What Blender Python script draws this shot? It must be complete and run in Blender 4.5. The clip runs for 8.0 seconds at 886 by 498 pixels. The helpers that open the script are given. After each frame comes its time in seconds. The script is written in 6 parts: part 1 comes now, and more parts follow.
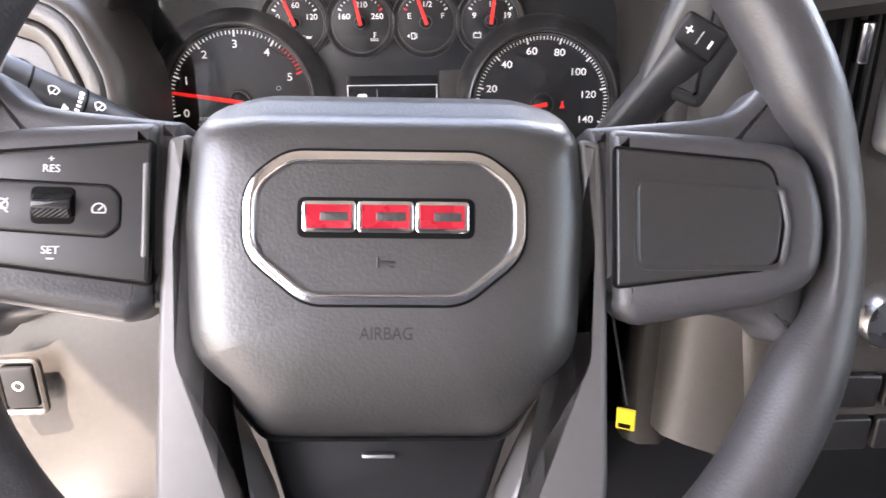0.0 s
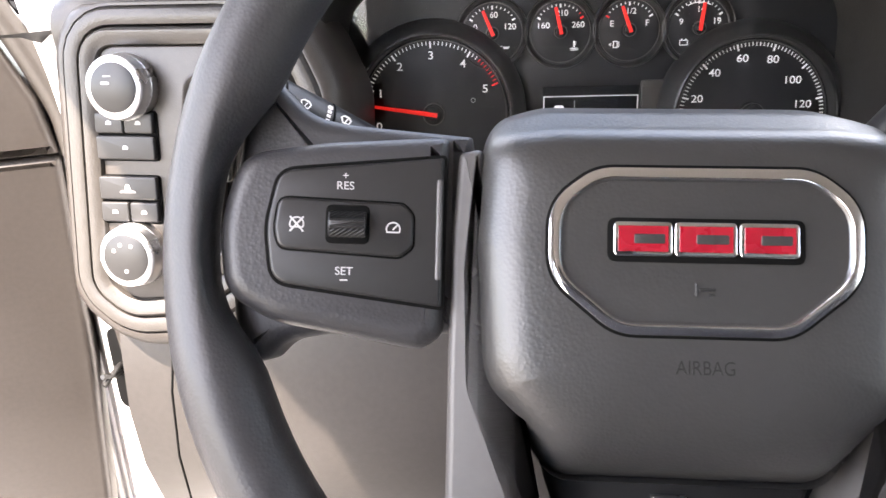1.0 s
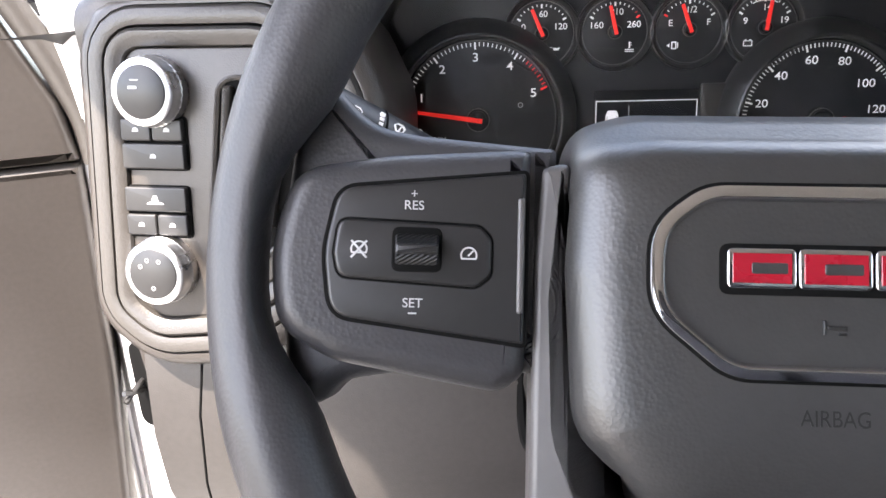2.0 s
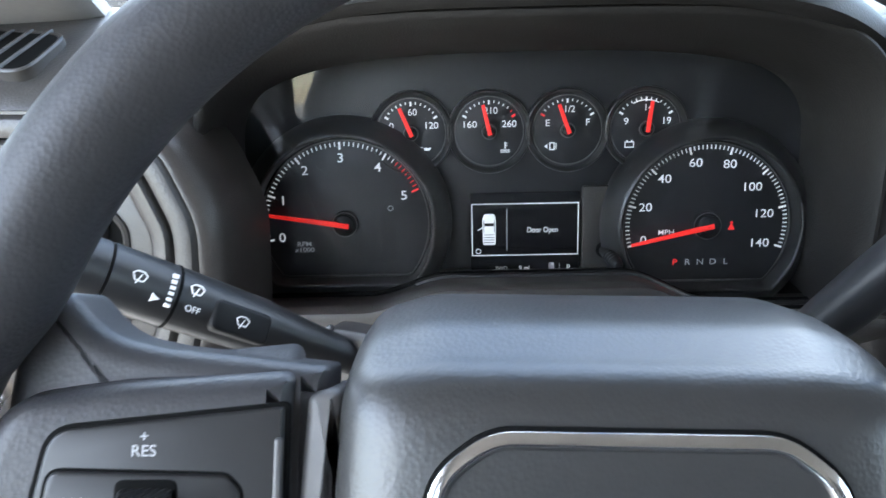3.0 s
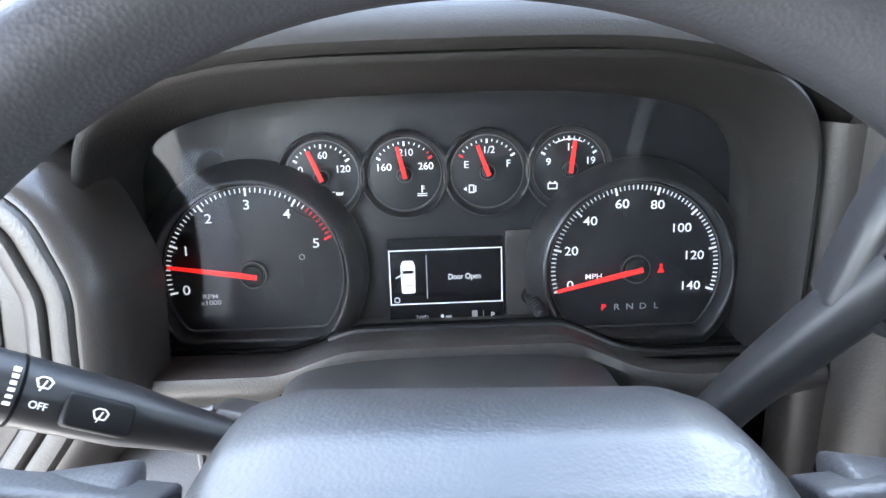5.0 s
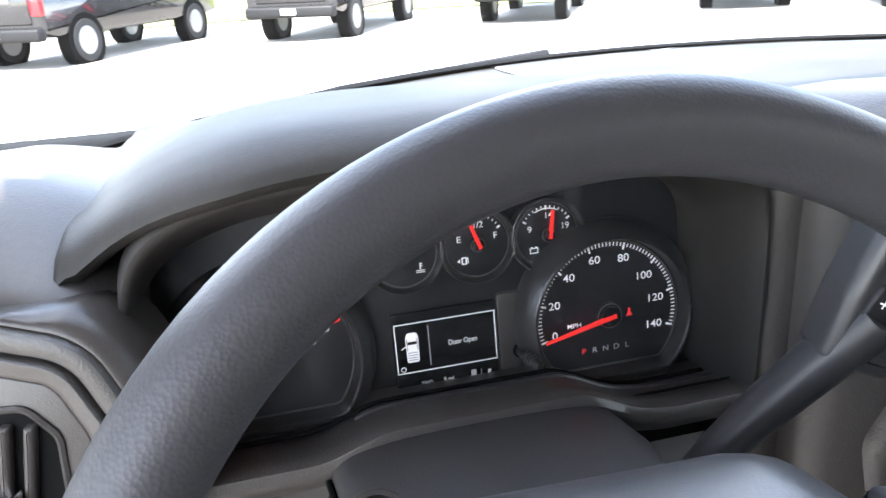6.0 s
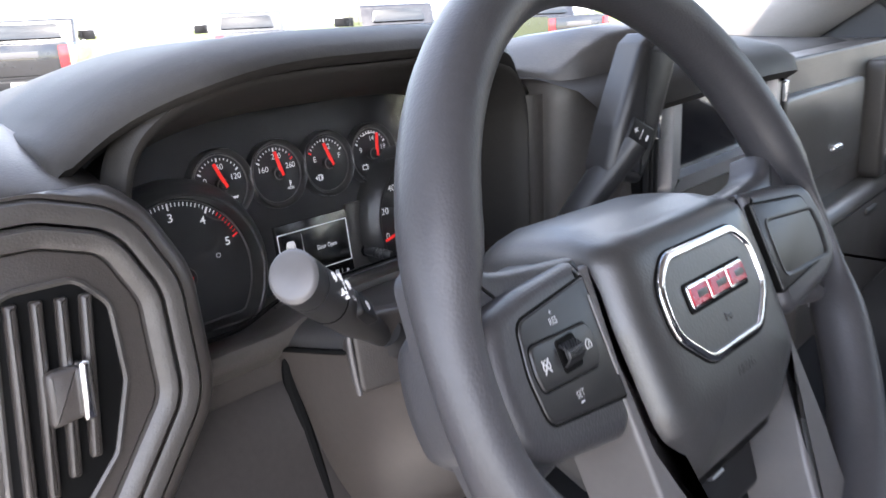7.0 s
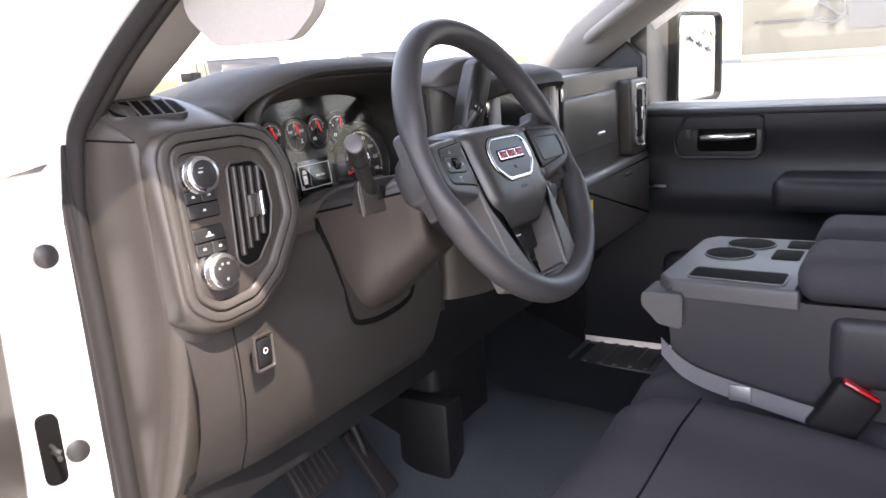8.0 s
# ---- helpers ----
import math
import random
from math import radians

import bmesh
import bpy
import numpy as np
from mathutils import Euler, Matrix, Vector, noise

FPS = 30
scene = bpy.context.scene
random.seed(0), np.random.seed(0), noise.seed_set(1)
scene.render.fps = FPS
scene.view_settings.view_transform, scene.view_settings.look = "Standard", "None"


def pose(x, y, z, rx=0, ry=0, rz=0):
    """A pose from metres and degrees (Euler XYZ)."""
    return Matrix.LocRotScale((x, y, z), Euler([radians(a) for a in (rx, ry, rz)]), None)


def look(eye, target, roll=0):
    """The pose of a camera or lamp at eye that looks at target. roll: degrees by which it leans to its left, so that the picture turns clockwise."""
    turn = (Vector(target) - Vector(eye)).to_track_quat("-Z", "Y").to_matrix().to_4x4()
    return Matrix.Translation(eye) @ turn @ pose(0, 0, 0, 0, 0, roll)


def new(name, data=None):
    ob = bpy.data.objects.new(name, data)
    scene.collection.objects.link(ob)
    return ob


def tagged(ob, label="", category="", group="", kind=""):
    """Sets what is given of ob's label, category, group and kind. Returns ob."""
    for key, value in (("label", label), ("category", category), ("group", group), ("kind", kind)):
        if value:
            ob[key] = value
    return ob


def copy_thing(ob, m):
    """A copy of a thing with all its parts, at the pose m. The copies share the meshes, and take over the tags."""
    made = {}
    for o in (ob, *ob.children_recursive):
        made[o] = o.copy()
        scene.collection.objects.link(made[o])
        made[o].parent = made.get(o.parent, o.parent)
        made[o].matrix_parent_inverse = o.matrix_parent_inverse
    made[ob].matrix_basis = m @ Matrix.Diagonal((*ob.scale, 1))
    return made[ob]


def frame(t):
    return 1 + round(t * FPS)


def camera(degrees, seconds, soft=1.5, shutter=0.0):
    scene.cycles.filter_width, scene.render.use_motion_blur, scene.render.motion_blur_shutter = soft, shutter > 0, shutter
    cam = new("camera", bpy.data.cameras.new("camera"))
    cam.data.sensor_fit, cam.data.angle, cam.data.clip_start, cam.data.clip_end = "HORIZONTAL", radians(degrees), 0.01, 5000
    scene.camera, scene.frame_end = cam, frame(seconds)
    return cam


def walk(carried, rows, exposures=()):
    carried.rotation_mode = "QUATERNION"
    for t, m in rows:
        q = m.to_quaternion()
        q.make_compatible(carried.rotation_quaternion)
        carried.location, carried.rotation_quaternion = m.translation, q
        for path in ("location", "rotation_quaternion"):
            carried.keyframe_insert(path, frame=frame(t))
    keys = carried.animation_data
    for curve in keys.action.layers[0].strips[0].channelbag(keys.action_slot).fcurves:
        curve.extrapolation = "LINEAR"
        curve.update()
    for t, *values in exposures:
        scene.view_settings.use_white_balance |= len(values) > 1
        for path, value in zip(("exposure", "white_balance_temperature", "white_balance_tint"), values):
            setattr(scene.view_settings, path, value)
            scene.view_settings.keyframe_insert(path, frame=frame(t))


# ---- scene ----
cam = camera(58.4, 8.0, shutter=0.15)
PATH = [
    (0, (0.01, 0.004, 1.488), (0.095, 1.842, 0.704), -0.2),
    (0.5, (-0.034, 0.007, 1.486), (-0.066, 1.852, 0.714), -1.1),
    (1, (-0.068, 0.026, 1.485), (-0.198, 1.874, 0.73), -2.1),
    (1.2, (-0.077, 0.036, 1.483), (-0.23, 1.883, 0.731), -2.4),
    (2.3, (-0.092, 0.063, 1.48), (-0.253, 1.913, 0.738), -2.3),
    (2.5, (-0.08, 0.067, 1.493), (-0.217, 1.922, 0.759), -2.0),
    (3, (-0.04, 0.122, 1.517), (-0.083, 1.993, 0.812), -1.5),
    (3.5, (-0.013, 0.173, 1.518), (-0.017, 2.048, 0.822), -1.2),
    (4, (0.002, 0.213, 1.517), (0.014, 2.08, 0.799), -0.7),
    (4.2, (0.004, 0.22, 1.519), (0.02, 2.078, 0.78), -0.6),
    (5.3, (-0.035, 0.133, 1.542), (0.057, 2.013, 0.864), -3.2),
    (5.5, (-0.062, 0.129, 1.567), (0.127, 1.983, 0.84), -3.2),
    (6, (-0.104, 0.147, 1.586), (0.336, 1.967, 0.885), -3.3),
    (6.5, (-0.206, 0.154, 1.559), (0.809, 1.746, 0.899), -2.9),
    (7, (-0.357, 0.125, 1.516), (1.056, 1.425, 0.958), -2.8),
    (7.5, (-0.579, 0.028, 1.506), (1.059, 1.062, 1.009), -3.9),
    (8, (-0.859, -0.155, 1.5), (0.793, 0.873, 1.039), -4.1),
]
walk(cam, [(t, look(eye, target, roll)) for t, eye, target, roll in PATH],
     [(0.0, 4.0, 7500, 20), (0.5, 3.65, 7400, 18), (1.0, 3.4, 7400, 17), (2.5, 3.08, 6600, 11), (3.0, 3.3, 6200, 6), (3.5, 3.9, 6100, 6), (4.2, 4.2, 6150, 8), (5.5, 3.95, 6400, 10), (6.0, 3.3, 6600, 12), (6.5, 2.7, 6500, 10), (7.0, 2.85, 6700, 16), (7.5, 2.7, 6900, 18), (8.0, 2.5, 7200, 20)])

# ---------------------------------------------------------------- light
SUN = Vector((-0.337, -0.603, 1.0)).normalized()
world = bpy.data.worlds.new("sky")
scene.world = world
world.use_nodes = True
wn = world.node_tree.nodes
sky = wn.new("ShaderNodeTexSky")
sky.sky_type = "NISHITA"
sky.sun_disc = False
sky.sun_elevation = math.asin(SUN.z)
sky.sun_rotation = math.atan2(SUN.x, SUN.y)
wn["Background"].inputs["Strength"].default_value = 0.15
wl = world.node_tree.links
at = wn.new("ShaderNodeTexCoord")
stretch = wn.new("ShaderNodeMapping")
stretch.inputs["Scale"].default_value = (1.6, 1.6, 5.0)
cloud = wn.new("ShaderNodeTexNoise")
cloud.inputs["Scale"].default_value, cloud.inputs["Detail"].default_value, cloud.inputs["Roughness"].default_value = 1.6, 6, 0.6
spread = wn.new("ShaderNodeMapRange")
spread.inputs["From Min"].default_value, spread.inputs["From Max"].default_value = 0.46, 0.66
veil = wn.new("ShaderNodeMix")
veil.data_type = "RGBA"
veil.inputs["B"].default_value = (11.5, 12.0, 13.0, 1)
wl.new(at.outputs["Generated"], stretch.inputs["Vector"])
wl.new(stretch.outputs[0], cloud.inputs["Vector"])
wl.new(cloud.outputs["Fac"], spread.inputs["Value"])
wl.new(spread.outputs[0], veil.inputs["Factor"])
wl.new(sky.outputs[0], veil.inputs["A"])
wl.new(veil.outputs["Result"], wn["Background"].inputs["Color"])
sun_data = bpy.data.lights.new("sun", "SUN")
sun_data.energy, sun_data.angle, sun_data.color = 3.0, radians(0.5), (1.0, 0.95, 0.87)
sun = new("sun", sun_data)
sun.matrix_world = look(SUN * 20, (0, 0, 0))


# ---------------------------------------------------------------- materials
def material(name, color, rough=0.5, metal=0.0, grain=0.0, bump=0.0, vary=0.0, spec=0.5, mottle=6.0, kind="noise", coat=0.0):
    """A surface with colour variation at two scales and a fine relief. grain: relief cells per metre."""
    m = bpy.data.materials.new(name)
    m.use_nodes = True
    nt = m.node_tree
    b = nt.nodes["Principled BSDF"]
    b.inputs["Base Color"].default_value = (*color, 1)
    b.inputs["Roughness"].default_value = rough
    b.inputs["Metallic"].default_value = metal
    b.inputs["Specular IOR Level"].default_value = spec
    b.inputs["Coat Weight"].default_value = coat
    coord = nt.nodes.new("ShaderNodeTexCoord")
    if vary:
        big, fine = nt.nodes.new("ShaderNodeTexNoise"), nt.nodes.new("ShaderNodeTexNoise")
        big.inputs["Scale"].default_value, fine.inputs["Scale"].default_value = mottle, mottle * 37
        big.inputs["Detail"].default_value = 4
        mix = nt.nodes.new("ShaderNodeMath")
        mix.operation = "ADD"
        nt.links.new(coord.outputs["Object"], big.inputs["Vector"])
        nt.links.new(coord.outputs["Object"], fine.inputs["Vector"])
        nt.links.new(big.outputs["Fac"], mix.inputs[0])
        nt.links.new(fine.outputs["Fac"], mix.inputs[1])
        ramp = nt.nodes.new("ShaderNodeMapRange")
        ramp.inputs["From Min"].default_value, ramp.inputs["From Max"].default_value = 0.6, 1.4
        ramp.inputs["To Min"].default_value, ramp.inputs["To Max"].default_value = 1 - vary, 1 + vary
        nt.links.new(mix.outputs[0], ramp.inputs["Value"])
        tint = nt.nodes.new("ShaderNodeVectorMath")
        tint.operation = "SCALE"
        tint.inputs[0].default_value = color
        nt.links.new(ramp.outputs[0], tint.inputs["Scale"])
        nt.links.new(tint.outputs[0], b.inputs["Base Color"])
        rr = nt.nodes.new("ShaderNodeMapRange")
        rr.inputs["From Min"].default_value, rr.inputs["From Max"].default_value = 0.3, 0.7
        rr.inputs["To Min"].default_value, rr.inputs["To Max"].default_value = max(rough - 0.08, 0.02), min(rough + 0.08, 1)
        nt.links.new(big.outputs["Fac"], rr.inputs["Value"])
        nt.links.new(rr.outputs[0], b.inputs["Roughness"])
    if bump:
        if kind == "leather":
            tex = nt.nodes.new("ShaderNodeTexVoronoi")
            tex.feature = "SMOOTH_F1"
            tex.inputs["Smoothness"].default_value = 0.4
            out = tex.outputs["Distance"]
        elif kind == "weave":
            tex = nt.nodes.new("ShaderNodeTexWave")
            tex.inputs["Distortion"].default_value = 1.5
            tex.inputs["Detail"].default_value = 2
            out = tex.outputs["Fac"]
        else:
            tex = nt.nodes.new("ShaderNodeTexNoise")
            tex.inputs["Detail"].default_value = 3
            out = tex.outputs["Fac"]
        tex.inputs["Scale"].default_value = grain
        nt.links.new(coord.outputs["Object"], tex.inputs["Vector"])
        bp = nt.nodes.new("ShaderNodeBump")
        bp.inputs["Strength"].default_value = bump
        bp.inputs["Distance"].default_value = 0.25 / grain
        nt.links.new(out, bp.inputs["Height"])
        nt.links.new(bp.outputs[0], b.inputs["Normal"])
    return m


def glowing(name, color, strength):
    m = material(name, color, 0.6)
    b = m.node_tree.nodes["Principled BSDF"]
    b.inputs["Emission Color"].default_value = (*color, 1)
    b.inputs["Emission Strength"].default_value = strength
    return m


def clear(name, tint=(1, 1, 1), rough=0.0, gloss=0.045, haze=0.0, edge=0.55):
    """A thin clear pane: mostly transparent, with the mirror gloss of its surface."""
    m = bpy.data.materials.new(name)
    m.use_nodes = True
    nt = m.node_tree
    nt.nodes.remove(nt.nodes["Principled BSDF"])
    out = nt.nodes["Material Output"]
    tr, gl = nt.nodes.new("ShaderNodeBsdfTransparent"), nt.nodes.new("ShaderNodeBsdfGlossy")
    mx, lw = nt.nodes.new("ShaderNodeMixShader"), nt.nodes.new("ShaderNodeLayerWeight")
    tr.inputs["Color"].default_value = (*tint, 1)
    gl.inputs["Roughness"].default_value = rough
    power, gain = nt.nodes.new("ShaderNodeMath"), nt.nodes.new("ShaderNodeMath")
    power.operation, power.inputs[1].default_value = "POWER", 4.0
    gain.operation, gain.inputs[1].default_value, gain.inputs[2].default_value = "MULTIPLY_ADD", edge, gloss
    nt.links.new(lw.outputs["Facing"], power.inputs[0])
    nt.links.new(power.outputs[0], gain.inputs[0])
    nt.links.new(gain.outputs[0], mx.inputs[0])
    nt.links.new(tr.outputs[0], mx.inputs[1])
    nt.links.new(gl.outputs[0], mx.inputs[2])
    last = mx
    if haze:
        df, m2 = nt.nodes.new("ShaderNodeBsdfDiffuse"), nt.nodes.new("ShaderNodeMixShader")
        df.inputs["Color"].default_value = (0.75, 0.75, 0.68, 1)
        m2.inputs[0].default_value = haze
        nt.links.new(mx.outputs[0], m2.inputs[1])
        nt.links.new(df.outputs[0], m2.inputs[2])
        last = m2
    nt.links.new(last.outputs[0], out.inputs["Surface"])
    return m


PAD = material("grained dash plastic", (0.056, 0.051, 0.047), 0.36, grain=720, bump=0.34, vary=0.12, kind="leather")
TOP = material("dash top plastic", (0.026, 0.024, 0.022), 0.55, spec=0.28, grain=900, bump=0.35, vary=0.14, kind="leather")
LOWER = material("lower dash plastic", (0.046, 0.040, 0.036), 0.34, grain=1100, bump=0.30, vary=0.14, kind="leather")
KNEE = material("dark knee panel plastic", (0.036, 0.032, 0.030), 0.42, grain=1100, bump=0.30, vary=0.16, kind="leather")
SHROUD = material("column shroud plastic", (0.044, 0.037, 0.033), 0.40, grain=1100, bump=0.28, vary=0.14, kind="leather")
RIM = material("grained soft rim", (0.041, 0.040, 0.043), 0.42, grain=760, bump=0.30, vary=0.10, kind="leather")
HUB = material("matte airbag plastic", (0.032, 0.031, 0.031), 0.39, spec=0.85, grain=760, bump=0.24, vary=0.10, kind="leather")
SATIN = material("satin black plastic", (0.022, 0.0215, 0.022), 0.38, vary=0.10, grain=4500, bump=0.04)
DARK = material("matte black plastic", (0.009, 0.009, 0.010), 0.55, spec=0.3, vary=0.12, grain=2000, bump=0.06)
# near-black, for black parts and for shade painted into gaps and openings
BLACK = material("black parts and recess shade", (0.004, 0.004, 0.004), 0.8, spec=0.1)
GREYTRIM = material("silver grey spoke trim", (0.108, 0.103, 0.102), 0.42, metal=0.15, vary=0.06, grain=2500, bump=0.05)
ENAMEL = material("deep red enamel", (0.33, 0.009, 0.022), 0.28, vary=0.06, mottle=60)
CHROME = material("bright chrome", (0.85, 0.85, 0.86), 0.10, metal=1.0, vary=0.04, mottle=30)
BRUSHED = material("satin chrome", (0.72, 0.72, 0.73), 0.30, metal=1.0, vary=0.05, mottle=40)
RED = material("red enamel", (0.42, 0.008, 0.016), 0.25, vary=0.10, coat=0.5, mottle=40)
FACE = material("dial face", (0.012, 0.012, 0.014), 0.45, vary=0.10)
NEEDLE = glowing("red needle", (0.80, 0.02, 0.015), 0.06)
MARK = glowing("white print", (0.75, 0.76, 0.78), 0.05)
REDMARK = glowing("red print", (0.70, 0.02, 0.02), 0.08)
DIM = glowing("grey print", (0.45, 0.45, 0.46), 0.02)
SCREEN = material("dark display glass", (0.006, 0.006, 0.008), 0.18, coat=0.3)
LENS = clear("gauge lens", gloss=0.020, rough=0.015, haze=0.003, edge=0.01)
TINTED = clear("privacy glass", (0.16, 0.17, 0.17), gloss=0.03)
GLASS = clear("window glass", (0.93, 0.95, 0.94), gloss=0.02)
PAINT = material("white body paint", (0.80, 0.79, 0.79), 0.30, vary=0.03, coat=0.6)
RUBBER = material("black rubber seal", (0.016, 0.014, 0.015), 0.65, spec=0.3, vary=0.2, grain=600, bump=0.1)
HEADLINER = material("light grey headliner", (0.30, 0.28, 0.265), 0.9, vary=0.06, grain=1500, bump=0.2)
PILLAR = material("grey pillar trim", (0.26, 0.245, 0.235), 0.65, vary=0.06, grain=900, bump=0.2, kind="leather")
DOORTRIM = material("black door trim", (0.022, 0.023, 0.027), 0.46, vary=0.12, grain=900, bump=0.25, kind="leather")
CLOTH = material("black seat cloth", (0.045, 0.043, 0.050), 0.90, vary=0.12, grain=900, bump=0.5, kind="weave")
CONSOLE = material("charcoal console plastic", (0.031, 0.030, 0.035), 0.46, vary=0.10, grain=1000, bump=0.25, kind="leather")
TRAY = material("grey console tray", (0.095, 0.093, 0.096), 0.42, vary=0.08, grain=1200, bump=0.1)
VINYL = material("rubberised floor", (0.045, 0.050, 0.058), 0.38, vary=0.25, grain=300, bump=0.15)
WEB = material("grey seat belt webbing", (0.16, 0.155, 0.17), 0.75, vary=0.08, grain=1500, bump=0.4, kind="weave")
CONCRETE = material("pale concrete", (0.27, 0.255, 0.23), 0.9, vary=0.12, grain=60, bump=0.3, mottle=0.7)
GRASS = material("dry mown grass", (0.16, 0.19, 0.05), 0.95, vary=0.35, grain=30, bump=0.6, mottle=0.6)
WALLPAINT = material("cream block wall", (0.22, 0.205, 0.172), 0.85, vary=0.06, grain=40, bump=0.2, mottle=0.5)
TYRE = material("black tyre rubber", (0.015, 0.015, 0.015), 0.8, vary=0.2, grain=200, bump=0.3)
BLACKPAINT = material("black car paint", (0.010, 0.010, 0.012), 0.22, vary=0.1, coat=0.8)
GREYPAINT = material("dark grey car paint", (0.055, 0.058, 0.065), 0.25, vary=0.1, coat=0.8)
CARGLASS = material("tinted car glass", (0.02, 0.024, 0.026), 0.06, coat=0.5)
TAIL = material("red tail lamp plastic", (0.55, 0.015, 0.02), 0.18, coat=0.6, vary=0.1)
SILVER = material("satin silver plastic", (0.30, 0.30, 0.31), 0.42, metal=0.7, vary=0.05)
STEEL = material("galvanised steel", (0.35, 0.35, 0.36), 0.45, metal=0.7, vary=0.1)
LEAF = material("tree foliage", (0.055, 0.085, 0.03), 0.8, vary=0.4, mottle=2)
BARK = material("tree bark", (0.12, 0.09, 0.07), 0.95, vary=0.3, grain=30, bump=0.6)
YELLOW = material("yellow card", (0.80, 0.62, 0.03), 0.6, vary=0.05)
PAPER = material("white card", (0.80, 0.80, 0.78), 0.6, vary=0.04)
MIRROR = material("mirror glass", (0.86, 0.88, 0.88), 0.02, metal=1.0)


# ---------------------------------------------------------------- builders
def thing(name, m, label, category, group="", kind=""):
    e = new(name)
    e.empty_display_size = 0.02
    e.matrix_basis = m
    return tagged(e, label, category, group, kind)


def part(name, geo, mat, parent=None, label="", m=None, flat=False, angle=40):
    """Links a bmesh, or a pair of verts and faces, as one mesh object."""
    me = bpy.data.meshes.new(name)
    if isinstance(geo, tuple):
        me.from_pydata([tuple(v) for v in geo[0]], [], geo[1])
        bm = bmesh.new()
        bm.from_mesh(me)
    else:
        bm = geo
    bmesh.ops.recalc_face_normals(bm, faces=bm.faces)
    for fc in bm.faces:
        fc.smooth = not flat
    for e in bm.edges:
        if len(e.link_faces) == 2 and e.calc_face_angle(0) > radians(angle):
            e.smooth = False
    bm.to_mesh(me)
    bm.free()
    me.materials.append(mat)
    ob = new(name, me)
    ob.parent = parent
    if m is not None:
        ob.matrix_basis = m
    if label:
        ob["label"] = label
    return ob


def rounded(corners, r, n=5):
    """A polygon whose corners are rounded. r: one radius, or one for each corner."""
    out, k = [], len(corners)
    for i, c in enumerate(corners):
        rad = r if isinstance(r, (int, float)) else r[i]
        c, a, b = Vector(c), Vector(corners[i - 1]), Vector(corners[(i + 1) % k])
        u, v = a - c, b - c
        lim = min(u.length, v.length) * 0.48
        u.normalize(), v.normalize()
        half = max(u.angle(v) / 2, 0.05)
        d = min(rad / math.tan(half), lim)
        if d < 1e-6 or abs(half - math.pi / 2) < 0.02:
            out.append(c.copy())
            continue
        for j in range(n + 1):
            s = j / n
            out.append((c + u * d) * (1 - s) ** 2 + c * 2 * s * (1 - s) + (c + v * d) * s * s)
    return out


def rect(cx, cy, w, h, r=0.0, n=4):
    c = [(cx - w / 2, cy - h / 2), (cx + w / 2, cy - h / 2), (cx + w / 2, cy + h / 2), (cx - w / 2, cy + h / 2)]
    return rounded(c, r, n) if r else [Vector(p) for p in c]


def circle(cx, cy, r, n=40):
    return [Vector((cx + r * math.cos(2 * math.pi * i / n), cy + r * math.sin(2 * math.pi * i / n))) for i in range(n)]


def inset(pts, d):
    """A closed outline moved inwards by d."""
    k = len(pts)
    area = sum(pts[i].x * pts[(i + 1) % k].y - pts[(i + 1) % k].x * pts[i].y for i in range(k))
    s = 1 if area > 0 else -1
    out = []
    for i in range(k):
        a, b, c = pts[i - 1], pts[i], pts[(i + 1) % k]
        n1, n2 = Vector((-(b - a).y, (b - a).x)), Vector((-(c - b).y, (c - b).x))
        n1 = n1.normalized() if n1.length > 1e-9 else n2.normalized()
        n2 = n2.normalized() if n2.length > 1e-9 else n1
        n = n1 + n2
        n = n / max(n.length_squared / 2, 0.5)
        out.append(b + n * d * s)
    return out


def loft(rings, close=True, cap0=True, cap1=True):
    """Joins rings of equal count. close: whether each ring is a loop."""
    k, verts, faces = len(rings[0]), [v for r in rings for v in r], []
    for i in range(len(rings) - 1):
        for j in range(k if close else k - 1):
            a, b = i * k + j, i * k + (j + 1) % k
            faces.append((a, b, b + k, a + k))
    if cap0 and close:
        faces.append(tuple(range(k))[::-1])
    if cap1 and close:
        faces.append(tuple(range((len(rings) - 1) * k, len(rings) * k)))
    return verts, faces


def at_z(pts, z):
    return [(p.x, p.y, z) for p in pts]


def slab(pts, z0, z1, r=0.001, n=3):
    """A plate from z0 to z1 with a rounded front edge."""
    rings = [at_z(pts, z0)]
    for i in range(n + 1):
        a = math.pi / 2 * i / n
        rings.append(at_z(inset(pts, r * (1 - math.cos(a))), z1 - r + r * math.sin(a)))
    return loft(rings)


def framed(pts, profile):
    """A closed outline swept with a profile of (inset, z)."""
    rings = [at_z(inset(pts, d), z) for d, z in profile]
    return loft(rings + rings[:1], True, False, False)


def joined(*geos):
    verts, faces = [], []
    for v, f in geos:
        k = len(verts)
        verts += list(v)
        faces += [tuple(i + k for i in q) for q in f]
    return verts, faces


def box(x0, y0, z0, x1, y1, z1, r=0.0, segs=2):
    bm = bmesh.new()
    bmesh.ops.create_cube(bm, size=1)
    for v in bm.verts:
        v.co = Vector(((x0, x1)[v.co.x > 0], (y0, y1)[v.co.y > 0], (z0, z1)[v.co.z > 0]))
    if r:
        bmesh.ops.bevel(bm, geom=list(bm.edges), offset=r, segments=segs, affect="EDGES", profile=0.5)
    return bm


def turned(profile, n=40):
    """A body of revolution about z from (radius, z)."""
    rings = [[(r * math.cos(2 * math.pi * i / n), r * math.sin(2 * math.pi * i / n), z) for i in range(n)] for r, z in profile]
    return loft(rings)


